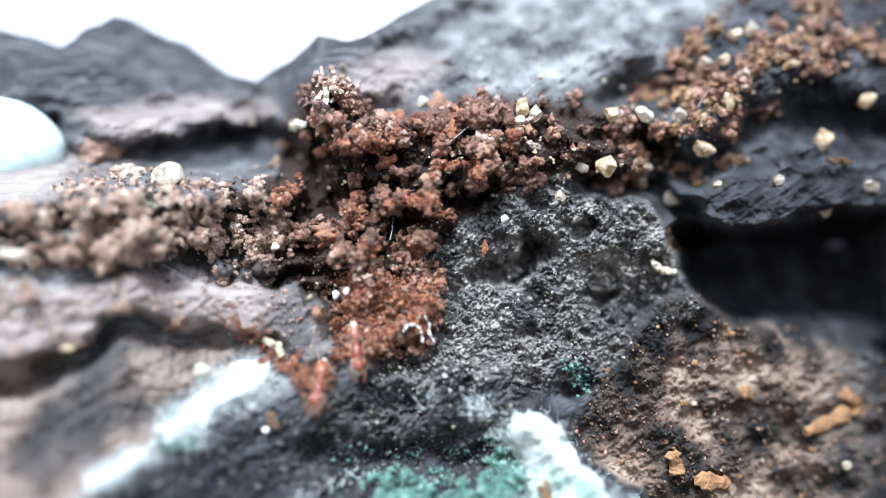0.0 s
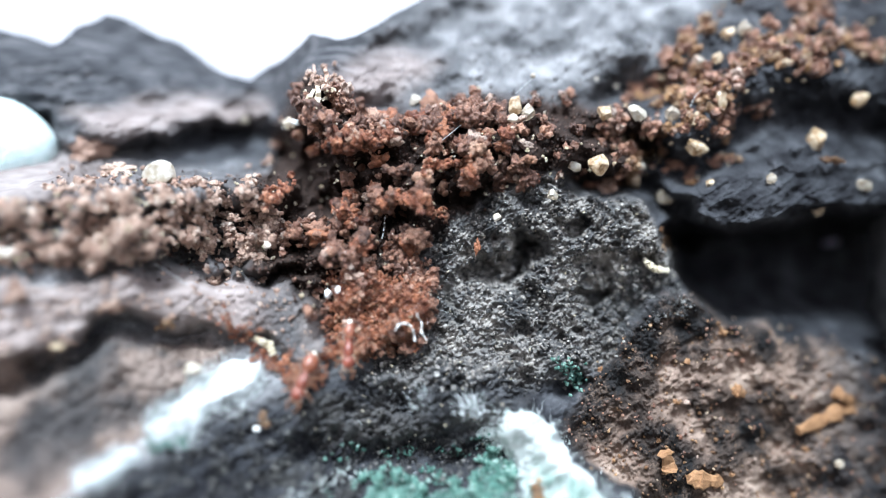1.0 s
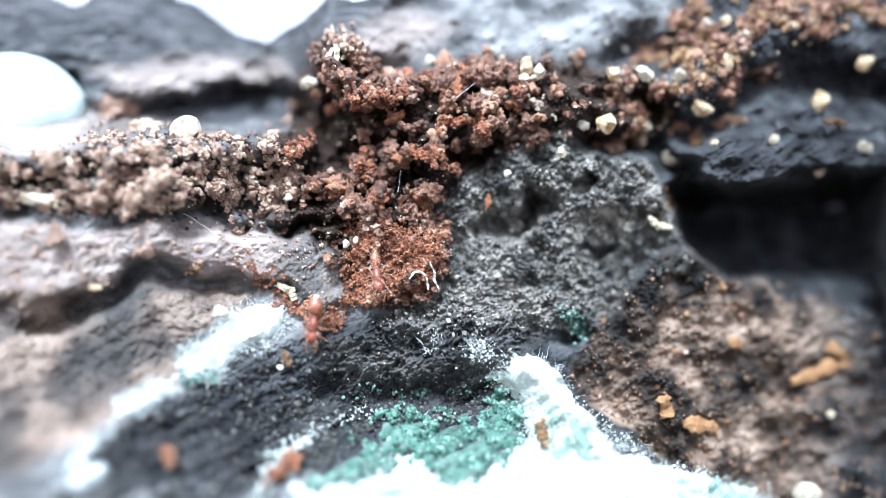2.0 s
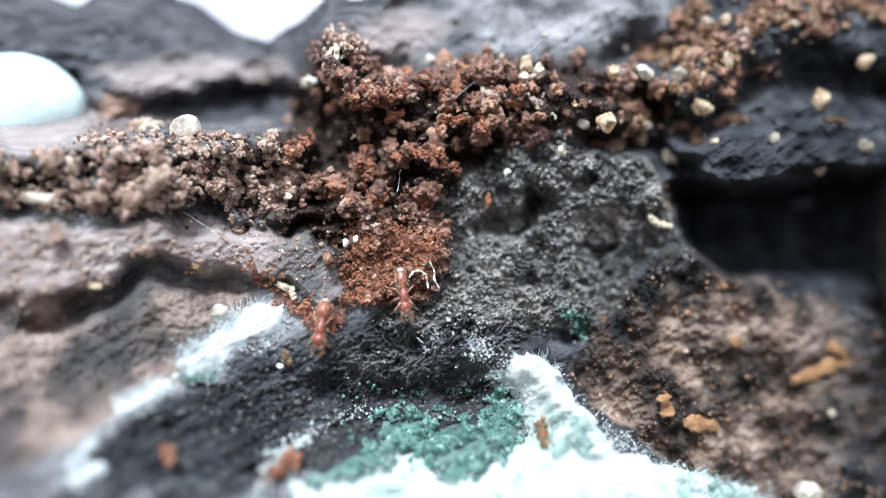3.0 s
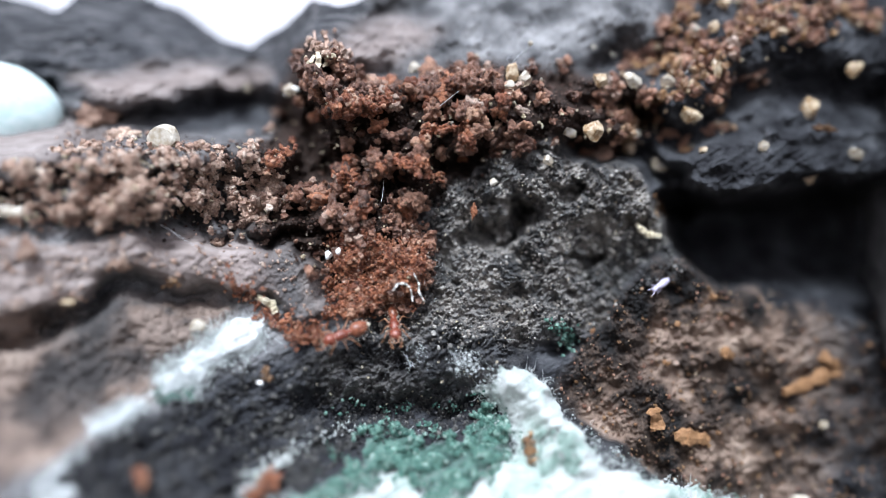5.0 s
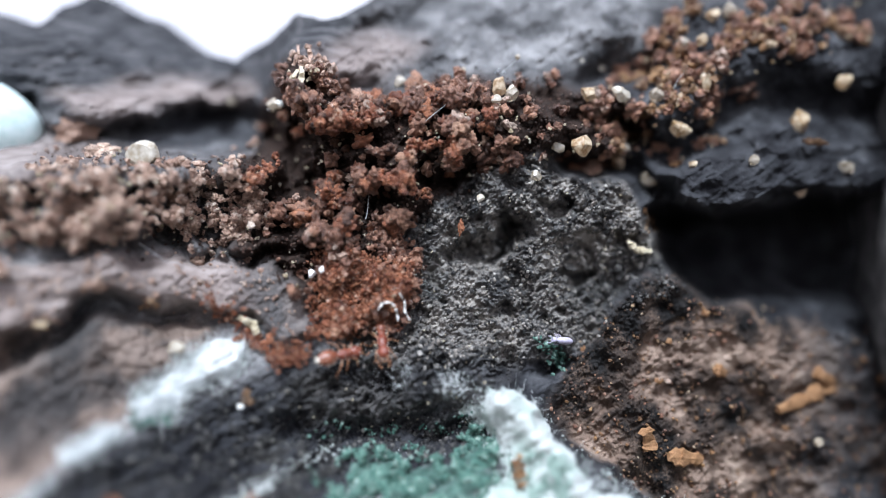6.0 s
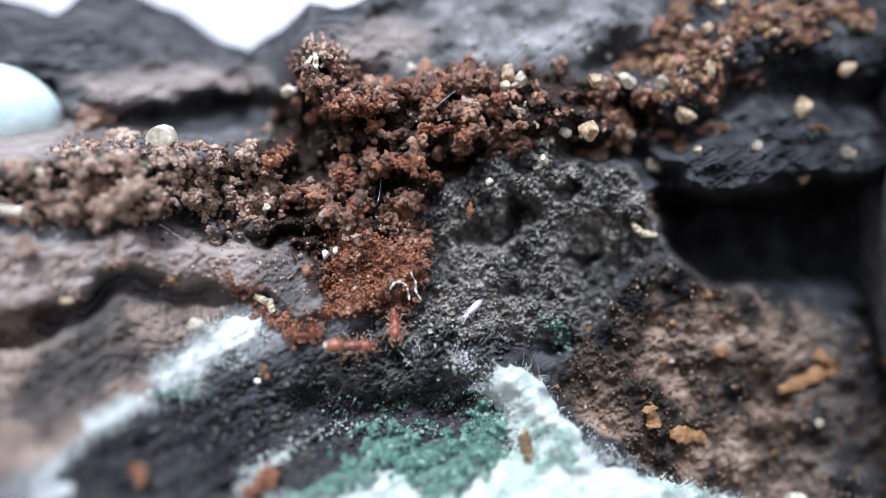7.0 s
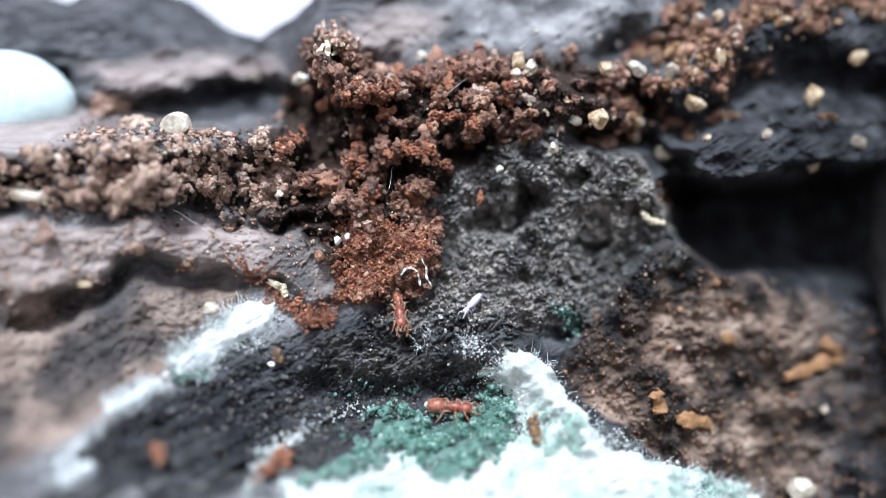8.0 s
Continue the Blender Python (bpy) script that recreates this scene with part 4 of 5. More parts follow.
crumb_trail("frass_clump", [(-17.19, -3.24), (-16.68, -2.94)], 14, 0.2, 0.15, 0.3, FRASS_TAN, "brown crumbs on the wooden ledge", 70)
crumb_trail("frass_clump", [(5.34, -12.22), (5.59, -13.81)], 26, 0.14, 0.1, 0.24, FRASS_ORANGE, "orange-brown crumb lying on white mould", 71, 0.6)
crumb_trail("frass_clump", [(-9.0, -8.75), (-8.95, -9.05), (-8.8, -9.35)], 26, 0.1, 0.07, 0.16, FRASS_ORANGE, "orange crumb with white foot on dark wood", 72, 0.3)
crumb_trail("frass_clump", [(-15.91, -14.81), (-15.79, -15.40)], 16, 0.15, 0.12, 0.26, FRASS_RUST, "rust-brown crumb on dark wood", 73, 0.3)
crumb_trail("frass_clump", [(-9.98, -16.14), (-9.18, -15.48), (-8.54, -14.83)], 80, 0.25, 0.07, 0.2, FRASS_RUST, "reddish brown crumbs amid white mould", 74, 0.5)
crumb_trail("mould_tufts", [(-10.80, -17.48), (-10.21, -16.15), (-9.47, -14.81), (-8.43, -13.92), (-7.54, -13.77)], 150, 0.26, 0.03, 0.13, WHITE_MOULD, "ragged white tufts of mould on dark wood", 78, 0.15, "mould")
crumb_trail("mould_tufts", [(-7.59, -13.2), (-6.48, -12.71), (-5.21, -12.21), (-4.58, -11.72)], 80, 0.26, 0.02, 0.08, WHITE_MOULD, "grey-white tufts of mould on dark wood", 79, 0.1, "mould")
crumb_trail("mould_tufts", [(-14.81, -10.36), (-14.07, -10.06), (-13.03, -10.21)], 40, 0.25, 0.06, 0.18, SPORES, "pale green tufts at the mould streak", 88, 0.2, "mould")
crumb_trail("mould_tufts", [(1.07, -8.58), (1.96, -8.13), (2.55, -8.73)], 50, 0.25, 0.03, 0.09, SNOWY_MOULD, "small white mould tufts on the charred crust", 89, 0.15, "mould")
crumb_trail("pale_fragments", [(-6.77, 7.75), (-6.20, 7.45), (-5.46, 8.19)], 9, 0.3, 0.08, 0.2, PALE_FLAKE, "pale yellow wood fragments on top of the heap", 76, 0.6, "fragments")
crumb_trail("brown_fragments", [(-6.50, 8.93), (-5.76, 8.64), (-5.11, 8.64)], 34, 0.28, 0.1, 0.24, FRASS_TAN, "grey-brown fragments on top of the heap", 77, 0.5, "fragments")

CREST = [(8.8, -1.8), (11.0, -1.2), (12.8, -1.6), (14.8, -3.0), (12.2, -3.8), (10.0, -4.4)]
LOW_BASE = [(-9.0, -11.5), (-3.0, -10.6), (3.0, -9.8), (3.4, -12.4), (-3.5, -12.3), (-6.0, -15.0), (-9.5, -16.5)]


def dark_grit():
    rng = np.random.default_rng(81)
    for k, (ring, count, tone, label) in enumerate([(LOBE, 3600, CRUST_GRIT, "grey-brown grit crusting the charred wood"), (LOBE, 1500, SOOT, "black grit crusting the charred wood"), (CREST, 700, SOOT, "dark grit on the wood beside the cavity"), (LOW_BASE, 1800, SOOT, "dark grit around the green mould"), (DARK_LOW, 2600, SOOT, "dark grit on the blackened wood"), (BROWN_RIGHT, 700, FRASS_BROWN, "brown grit on the soft rotten wood"), (BROWN_RIGHT, 900, FRASS_ORANGE, "orange brown grit on the soft rotten wood"), (LEDGE_LEFT, 500, FRASS_TAN, "brown grit on the wooden ledge")]):
        x, z = spread(ring, count, rng, 0.4, lambda a, b: soft_step(-0.35, 0.25, rough(a, b, 1.1, 3, 191)) * (soft_step(-8.0, -6.0, b) if tone is CRUST_GRIT else 1.0))
        s = np.exp(rng.normal(-2.75, 0.4, len(x))).clip(0.03, 0.16)
        scatter_stuff("wood_grit", on_face(x, z, s * 0.3 + 0.03, True), s, GRITS, tone, label, "grit", 82 + k)


dark_grit()


def pale_flecks():
    rng = np.random.default_rng(91)
    # the pale flecks on frass and crust also stand in for bright glints
    for ring, count, tone, low, high, label, seed in ((FRASS, 240, PALE_FLAKE, 0.05, 0.15, "pale flecks of wood and painted glints among the frass", 92), (LOBE, 90, PALE_FLAKE, 0.03, 0.08, "pale flecks and painted glints on the charred crust", 93), (SPARSE, 120, QUARTZ, 0.06, 0.16, "amber specks of sand on dark wood", 94), (BROWN_RIGHT, 16, SPLINTER, 0.1, 0.26, "orange specks in the rotten wood", 95)):
        x, z = spread(ring, count, rng, 0.6)
        scatter_stuff("pale_flecks", on_face(x, z, 0.2 + 0.5 * rng.random(len(x)) * within(x, z, FRASS, 0.5), True), rng.uniform(low, high, len(x)), SMALL_CRUMBS, tone, label, "flecks", seed)
    wet = [(-2.79, 9.82), (0.47, 11.31), (3.44, 12.50), (12.35, 13.09), (13.24, 10.12), (9.38, 8.64), (3.44, 8.19), (-1.31, 7.75)]
    x, z = spread(wet, 320, rng, 0.5)
    scatter_stuff("dew", on_face(x, z, 0.03, True), np.exp(rng.normal(-2.7, 0.45, len(x))).clip(0.03, 0.14), [BALLS[2]], DEW, "tiny dew drops glistening on grey wood", "dew", 96, True)


pale_flecks()


# ---- grains of sand ----
def sand_grain(x, z, wide, high, material, label, lift=0.25, seed=0):
    rng = np.random.default_rng(seed)
    v, f = BALLS[3]
    for _ in range(14):
        way = rng.normal(size=3)
        way /= np.linalg.norm(way)
        cut = rng.uniform(0.55, 0.85)
        over = np.maximum(v @ way - cut, 0)
        v = v - over[:, None] * way
    if "frass" in material.name:
        v, f = CRUMB_SKINS[seed % len(CRUMB_SKINS)]
        v = v * 1.25
    v = lumpy(v, 0.03, 0.5, seed) * (wide * 1.15, 0.8 * min(wide, high), high * 1.15)
    ob = new("sand_grain", mesh_of("sand_grain", v * MM, f, SINGLE.get(material.name, material), False))
    ob.matrix_world = Matrix.LocRotScale(Vector(to_world(on_face(np.array(x), np.array(z), lift + 0.4 * min(wide, high)))), Euler((0, rng.uniform(-0.5, 0.5), 0)), None)
    return tagged(ob, label, "sand grain", "sand grains")


AMBER, CLEAR, WHITE = "amber quartz sand grain among the frass", "clear quartz sand grain among the frass", "whitish quartz sand grain among the frass"
HEAP_GRAINS = [
    (8.61, 4.39, 0.54, 0.7, QUARTZ, AMBER),
    (13.68, 5.31, 0.78, 0.5, QUARTZ, AMBER),
    (19.92, 5.67, 0.62, 0.7, QUARTZ, "pale yellow quartz sand grain on the grey ledge"),
    (8.85, 7.09, 0.46, 0.42, QUARTZ, AMBER),
    (10.57, 7.09, 0.55, 0.42, QUARTZ_WHITE, WHITE),
    (7.30, 4.27, 0.33, 0.36, QUARTZ_CLEAR, CLEAR),
    (6.17, 2.79, 0.28, 0.32, QUARTZ_CLEAR, "clear sand grain on the charred crust"),
    (4.19, 7.45, 0.38, 0.6, QUARTZ, AMBER),
    (4.87, 7.09, 0.34, 0.5, QUARTZ_CLEAR, CLEAR),
    (4.04, 6.77, 0.28, 0.24, QUARTZ_WHITE, WHITE),
    (12.35, 7.06, 0.5, 0.36, QUARTZ_CLEAR, CLEAR),
    (10.72, 4.27, 0.3, 0.26, QUARTZ_WHITE, WHITE),
    (14.43, 3.38, 0.34, 0.28, QUARTZ, "amber quartz sand grain on the grey ledge"),
    (17.63, 3.65, 0.28, 0.3, QUARTZ_CLEAR, "clear quartz sand grain on the grey ledge"),
    (22.29, 7.81, 0.55, 0.42, QUARTZ, AMBER),
    (3.24, 1.57, 0.24, 0.22, QUARTZ_WHITE, "whitish sand grain on the charred crust"),
]
EDGE_GRAINS = [
    (-1.10, 7.72, 0.34, 0.34, QUARTZ_WHITE, "round white sand grain behind the heap"),
    (12.05, 2.64, 0.5, 0.5, QUARTZ_CLEAR, "dull clear sand grain in the dark cleft"),
    (9.08, 3.06, 0.42, 0.42, FRASS_BROWN, "brown sand grain at the charred crust"),
    (15.32, 11.25, 0.42, 0.42, QUARTZ, AMBER),
    (16.21, 11.55, 0.5, 0.42, QUARTZ_CLEAR, CLEAR),
    (14.78, 9.97, 0.4, 0.34, QUARTZ, AMBER),
    (13.83, 9.82, 0.36, 0.3, QUARTZ_CLEAR, CLEAR),
    (-14.37, 3.74, 0.85, 0.75, QUARTZ_WHITE, "large whitish sand grain among tan crumbs"),
    (-17.78, 5.22, 1.15, 0.6, FRASS_TAN, "large tan wood crumb at the log's edge"),
    (-16.59, 4.19, 0.8, 0.6, FRASS_TAN, "tan wood crumb at the log's edge"),
    (-22.97, -0.27, 0.7, 0.35, QUARTZ_CLEAR, CLEAR),
    (-21.79, -2.34, 0.6, 0.45, FRASS_TAN, "tan crumb on grey wood"),
    (-19.71, -5.16, 0.4, 0.2, QUARTZ, "amber sand grain on the wooden ledge"),
    (20.15, -16.15, 0.85, 0.8, QUARTZ_WHITE, "bright white sand grain on brown wood"),
    (21.25, -11.40, 0.28, 0.32, QUARTZ_CLEAR, "clear sand grain on brown wood"),
    (-12.73, -6.35, 0.4, 0.32, QUARTZ_WHITE, "whitish sand grain beside the mould streak"),
]
STRAY_GRAINS = [
    (15.02, 7.75, 0.3, 0.62, QUARTZ, AMBER),
    (11.90, 8.93, 0.36, 0.3, QUARTZ, AMBER),
    (18.28, 10.57, 0.4, 0.34, QUARTZ_CLEAR, CLEAR),
    (20.66, 4.63, 0.5, 0.3, FRASS_ORANGE, "orange crumb on the grey ledge"),
    (20.06, 1.96, 0.5, 0.26, FRASS_ORANGE, "orange crumb on the grey ledge"),
    (-5.61, -2.40, 0.24, 0.26, WHITE_FLAKE, "white flake on the frass heap"),
    (-5.11, -2.20, 0.16, 0.18, WHITE_FLAKE, "white flake on the frass heap"),
    (-9.3, -9.5, 0.2, 0.14, WHITE_FLAKE, "white flake on dark wood"),
    (9.44, 8.49, 0.18, 0.16, QUARTZ_WHITE, "small white sand grain on grey wood"),
    (8.43, 8.87, 0.13, 0.13, QUARTZ_WHITE, "small white sand grain on grey wood"),
    (2.14, -0.03, 0.2, 0.24, FRASS_RUST, "rust-brown crumb on the charred crust"),
    (-10.06, 6.71, 0.3, 0.3, QUARTZ_CLEAR, CLEAR),
    (-7.63, 6.50, 0.42, 0.36, QUARTZ_CLEAR, CLEAR),
    (22.59, 3.29, 0.5, 0.4, QUARTZ_CLEAR, CLEAR),
]
for k, (gx, gz, wide, high, tone, label) in enumerate(HEAP_GRAINS + EDGE_GRAINS + STRAY_GRAINS):
    sand_grain(gx, gz, wide, high, tone, label, 0.3 + 0.55 * float(within(np.array([gx]), np.array([gz]), FRASS, 1.0)[0]), 200 + k)


def flake(name, line, width, material, label, category, seed, lift=0.3, thick=0.2):
    """A splinter or flake along a bent line: one ragged plate with worn edges."""
    rng = np.random.default_rng(seed)
    pts = np.array(line)
    t = np.linspace(0, len(pts) - 1, 5 * len(pts))
    px, pz = np.interp(t, range(len(pts)), pts[:, 0]), np.interp(t, range(len(pts)), pts[:, 1])
    mid = on_face(px, pz, lift + 0.15 * rng.random(len(t)))
    d = np.gradient(mid, axis=0)
    d /= np.linalg.norm(d, axis=1)[:, None]
    up = np.array((0, -1.0, 0.15))
    side = np.cross(up, d)
    half = width * (0.5 + 0.5 * np.sin(np.linspace(0.5, 2.7, len(t)))) * rng.uniform(0.6, 1.2, len(t))
    ring = [(-1, 0.1), (-0.75, 0.8), (0.1, 1.0), (0.8, 0.7), (1, -0.1), (0.6, -1), (-0.6, -1)]
    v = np.array([[mid[k] + side[k] * a * half[k] + up * b * thick * rng.uniform(0.7, 1.2) + d[k] * rng.normal() * 0.06 for a, b in ring] for k in range(len(t))]).reshape(-1, 3)
    m = len(ring)
    f = [[r * m + k, r * m + (k + 1) % m, (r + 1) * m + (k + 1) % m, (r + 1) * m + k] for r in range(len(t) - 1) for k in range(m)]
    tris = [[q[i] for i in w] for q in f for w in ((0, 1, 2), (0, 2, 3))] + [[r * m, r * m + k, r * m + k + 1] for r in (0, len(t) - 1) for k in range(1, m - 1)]
    return tagged(new(name, mesh_of(name, to_world(v), np.array(tris), material, False)), label, category)


flake("wood_splinter", [(19.03, -9.62), (20.66, -8.87), (21.85, -8.13), (20.96, -7.54)], 0.5, SPLINTER, "orange bent wood splinter on brown rotten wood", "splinter", 301)
flake("wood_splinter", [(12.05, -10.66), (12.35, -11.84)], 0.5, SPLINTER, "orange wood splinter on brown rotten wood", "splinter", 302)
flake("wood_splinter", [(13.24, -12.14), (15.02, -12.29)], 0.5, SPLINTER, "orange wood splinter on brown rotten wood", "splinter", 303)
flake("wood_splinter", [(15.61, -7.39), (16.21, -7.69)], 0.45, SPLINTER, "orange wood splinter on brown rotten wood", "splinter", 304)
flake("pale_flake", [(10.92, -0.56), (11.40, -1.10), (12.20, -1.22)], 0.26, PALE_FLAKE, "pale yellow ragged flake on the charred crust", "flake", 305)
flake("pale_flake", [(-9.47, -4.72), (-8.73, -5.08), (-8.43, -5.61)], 0.3, PALE_FLAKE, "pale cream flakes on the frass trail", "flake", 306)
for k, (line, width, tone, label) in enumerate([
    ([(-6.85, 7.0), (-6.7, 7.7), (-6.35, 8.3)], 0.2, PALE_FLAKE, "pale yellow wood shard on top of the heap"),
    ([(-6.3, 7.3), (-6.1, 8.0), (-6.2, 8.5)], 0.22, PALE_FLAKE, "pale yellow wood shard on top of the heap"),
    ([(-5.9, 7.7), (-5.5, 8.0)], 0.16, PALE_FLAKE, "pale yellow wood shard on top of the heap"),
    ([(-6.6, 8.5), (-6.35, 9.2), (-6.4, 9.6)], 0.14, FRASS_TAN, "grey-brown wood shard standing on the heap"),
    ([(-5.9, 8.4), (-5.7, 9.0), (-5.8, 9.4)], 0.13, FRASS_TAN, "grey-brown wood shard standing on the heap"),
    ([(-5.1, 8.0), (-4.9, 8.6), (-5.0, 9.0)], 0.13, FRASS_TAN, "grey-brown wood shard standing on the heap"),
    ([(-8.0, 6.3), (-7.6, 6.7), (-7.2, 6.5)], 0.2, WHITE_FLAKE, "whitish translucent flake beside the heap's peak"),
    ([(-0.6, 4.2), (0.4, 4.45), (1.3, 4.4)], 0.2, FRASS_RUST, "rust-brown sliver of wood on the heap"),
]):
    flake("wood_shard", line, width, tone, label, "shard", 311 + k, 0.7, 0.07)
for k, line in enumerate([[(-2.1, -4.35), (-1.85, -4.0), (-1.5, -3.95), (-1.2, -4.15)], [(-0.95, -3.5), (-0.7, -3.95), (-0.72, -4.4), (-0.5, -4.8)], [(-1.15, -4.3), (-1.05, -4.9)]]):
    flake("curled_shell", line, 0.065, WHITE_FLAKE, "curled white shell at the edge of the frass mound", "shell", 381 + k, 0.75, 0.06)
crumb_trail("lichen_crust", [(6.71, -5.91), (7.24, -6.56), (7.60, -7.39)], 60, 0.22, 0.06, 0.16, SPORES, "ragged green lichen crust on charred wood", 307, 0.25, "lichen")


def pale_growth():
    """The rounded pale green growth in the hollow at the log's upper edge."""
    v, f = BALLS[4]
    v = lumpy(v, 0.03, 0.9, 3) * (4.4, 2.4, 3.2)
    c = on_face(np.array(-23.72), np.array(5.19), 0.3)
    tagged(new("pale_growth", mesh_of("pale_growth", to_world(v + c), f, PALE_MOULD)), "smooth rounded pale green fungal growth on the log", "fungus")


pale_growth()


def loose_threads():
    spans = [((0.33, 5.61), (1.42, 6.50), 1.0), ((-14.66, -0.86), (-12.82, -1.81), 0.6), ((4.19, 8.10), (5.11, 8.99), 0.9), ((-5.46, 0.03), (-4.27, -0.56), 0.7), ((-2.79, 0.47), (-2.49, 1.66), 0.9), ((13.39, 7.45), (13.83, 8.34), 0.6)]
    for k, (a, b, lift) in enumerate(spans):
        p, q = on_face(np.array(a[0]), np.array(a[1]), lift), on_face(np.array(b[0]), np.array(b[1]), lift + 0.5)
        fibres("fungus_thread", [p], [q - p], [np.linalg.norm(q - p)], 0.02, 0.06, HYPHAE, "fine pale fungus thread on the frass", "thread", 320 + k, 6)
    rng = np.random.default_rng(341)
    for ring, count, long, tone, label, seed in (([(-1.45, -2.34), (0.18, -1.75), (0.47, -4.72), (-0.71, -5.46), (-1.45, -4.72)], 34, 0.6, HYPHAE, "pale fibres at the edge of the mound", 342), ([(-1.45, -7.39), (-0.27, -7.39), (-0.27, -8.58), (-1.31, -8.58)], 40, 0.6, HYPHAE, "pale fibres on the charred crust", 344), ([(0.92, -7.39), (2.55, -7.39), (2.55, -8.87), (0.92, -8.87)], 90, 0.5, HYPHAE, "pale mould fibres on the charred crust", 346), (RUST_MOUND, 420, 0.6, FRASS_RUST, "rust-brown fibres standing from the mound", 348)):
        x, z = spread(ring, count, rng, 0.4)
        fibres("loose_fibres", on_face(x, z, 0.25), face_normal(x, z) + rng.normal(size=(len(x), 3)) * 0.8, rng.uniform(0.4, 1.2, len(x)) * long, 0.009, 0.45, tone, label, "fibres", seed)
    v, f = BALLS[2]
    c = on_face(np.array(5.11), np.array(9.02), 1.4)
    tagged(new("spore_head", mesh_of("spore_head", to_world(v * 0.16 + c), f, QUARTZ_WHITE)), "glistening white spore head on a thin stalk", "fungus")
    rng = np.random.default_rng(331)
    x, z = spread(LOBE, 45, rng, 0.5)
    fibres("crust_threads", on_face(x, z, 0.1, True), rng.normal(size=(len(x), 3)) + (0, -0.5, 0), rng.uniform(0.3, 0.7, len(x)), 0.008, 0.5, HYPHAE, "fine pale threads on the charred crust", "threads", 332)


loose_threads()


# ---- ants and a springtail ----
BODY = 0.92


def solid(name, v, f, material, parent, label="", smooth=True):
    ob = under(new(name, mesh_of(name, np.asarray(v) * MM * BODY, f, material, smooth)), parent)
    if label:
        tagged(ob, label)
    return ob


def pod(centre, radii, taper=0.0, seed=0, bands=0):
    """An egg-shaped body piece along x; bands notch it into rings."""
    v, f = BALLS[3]
    s = 1 - taper * v[:, 0]
    if bands:
        s = s * (1 - 0.07 * np.abs(np.sin(v[:, 0] * bands)) ** 3)
    v = np.stack([v[:, 0], v[:, 1] * s, v[:, 2] * s], -1)
    return lumpy(v, 0.03, 0.5, seed) * radii + centre, f


def tube(points, radii, sides=7):
    points = [np.array(p, float) for p in points]
    rows = []
    for k, p in enumerate(points):
        d = points[min(k + 1, len(points) - 1)] - points[max(k - 1, 0)]
        d /= np.linalg.norm(d)
        side = np.cross(d, (0.21, 0.13, 0.97))
        side /= np.linalg.norm(side)
        other = np.cross(d, side)
        rows.append([p + radii[k] * (math.cos(a) * side + math.sin(a) * other) for a in np.linspace(0, 2 * math.pi, sides, endpoint=False)])
    v = np.array(rows).reshape(-1, 3)
    f = np.array([[r * sides + k, r * sides + (k + 1) % sides, (r + 1) * sides + (k + 1) % sides, (r + 1) * sides + k] for r in range(len(points) - 1) for k in range(sides)])
    return v, f


def hairs(parts, count, seed, long=0.14):
    """Short bristles over a body piece."""
    rng = np.random.default_rng(seed)
    v, _ = parts
    c = v.mean(0)
    out = []
    for k in rng.integers(0, len(v), count):
        d = (v[k] - c) / np.linalg.norm(v[k] - c)
        out.append(tube([v[k], v[k] + d * long * rng.uniform(0.6, 1.2)], [0.007, 0.003], 3))
    return joined(out)


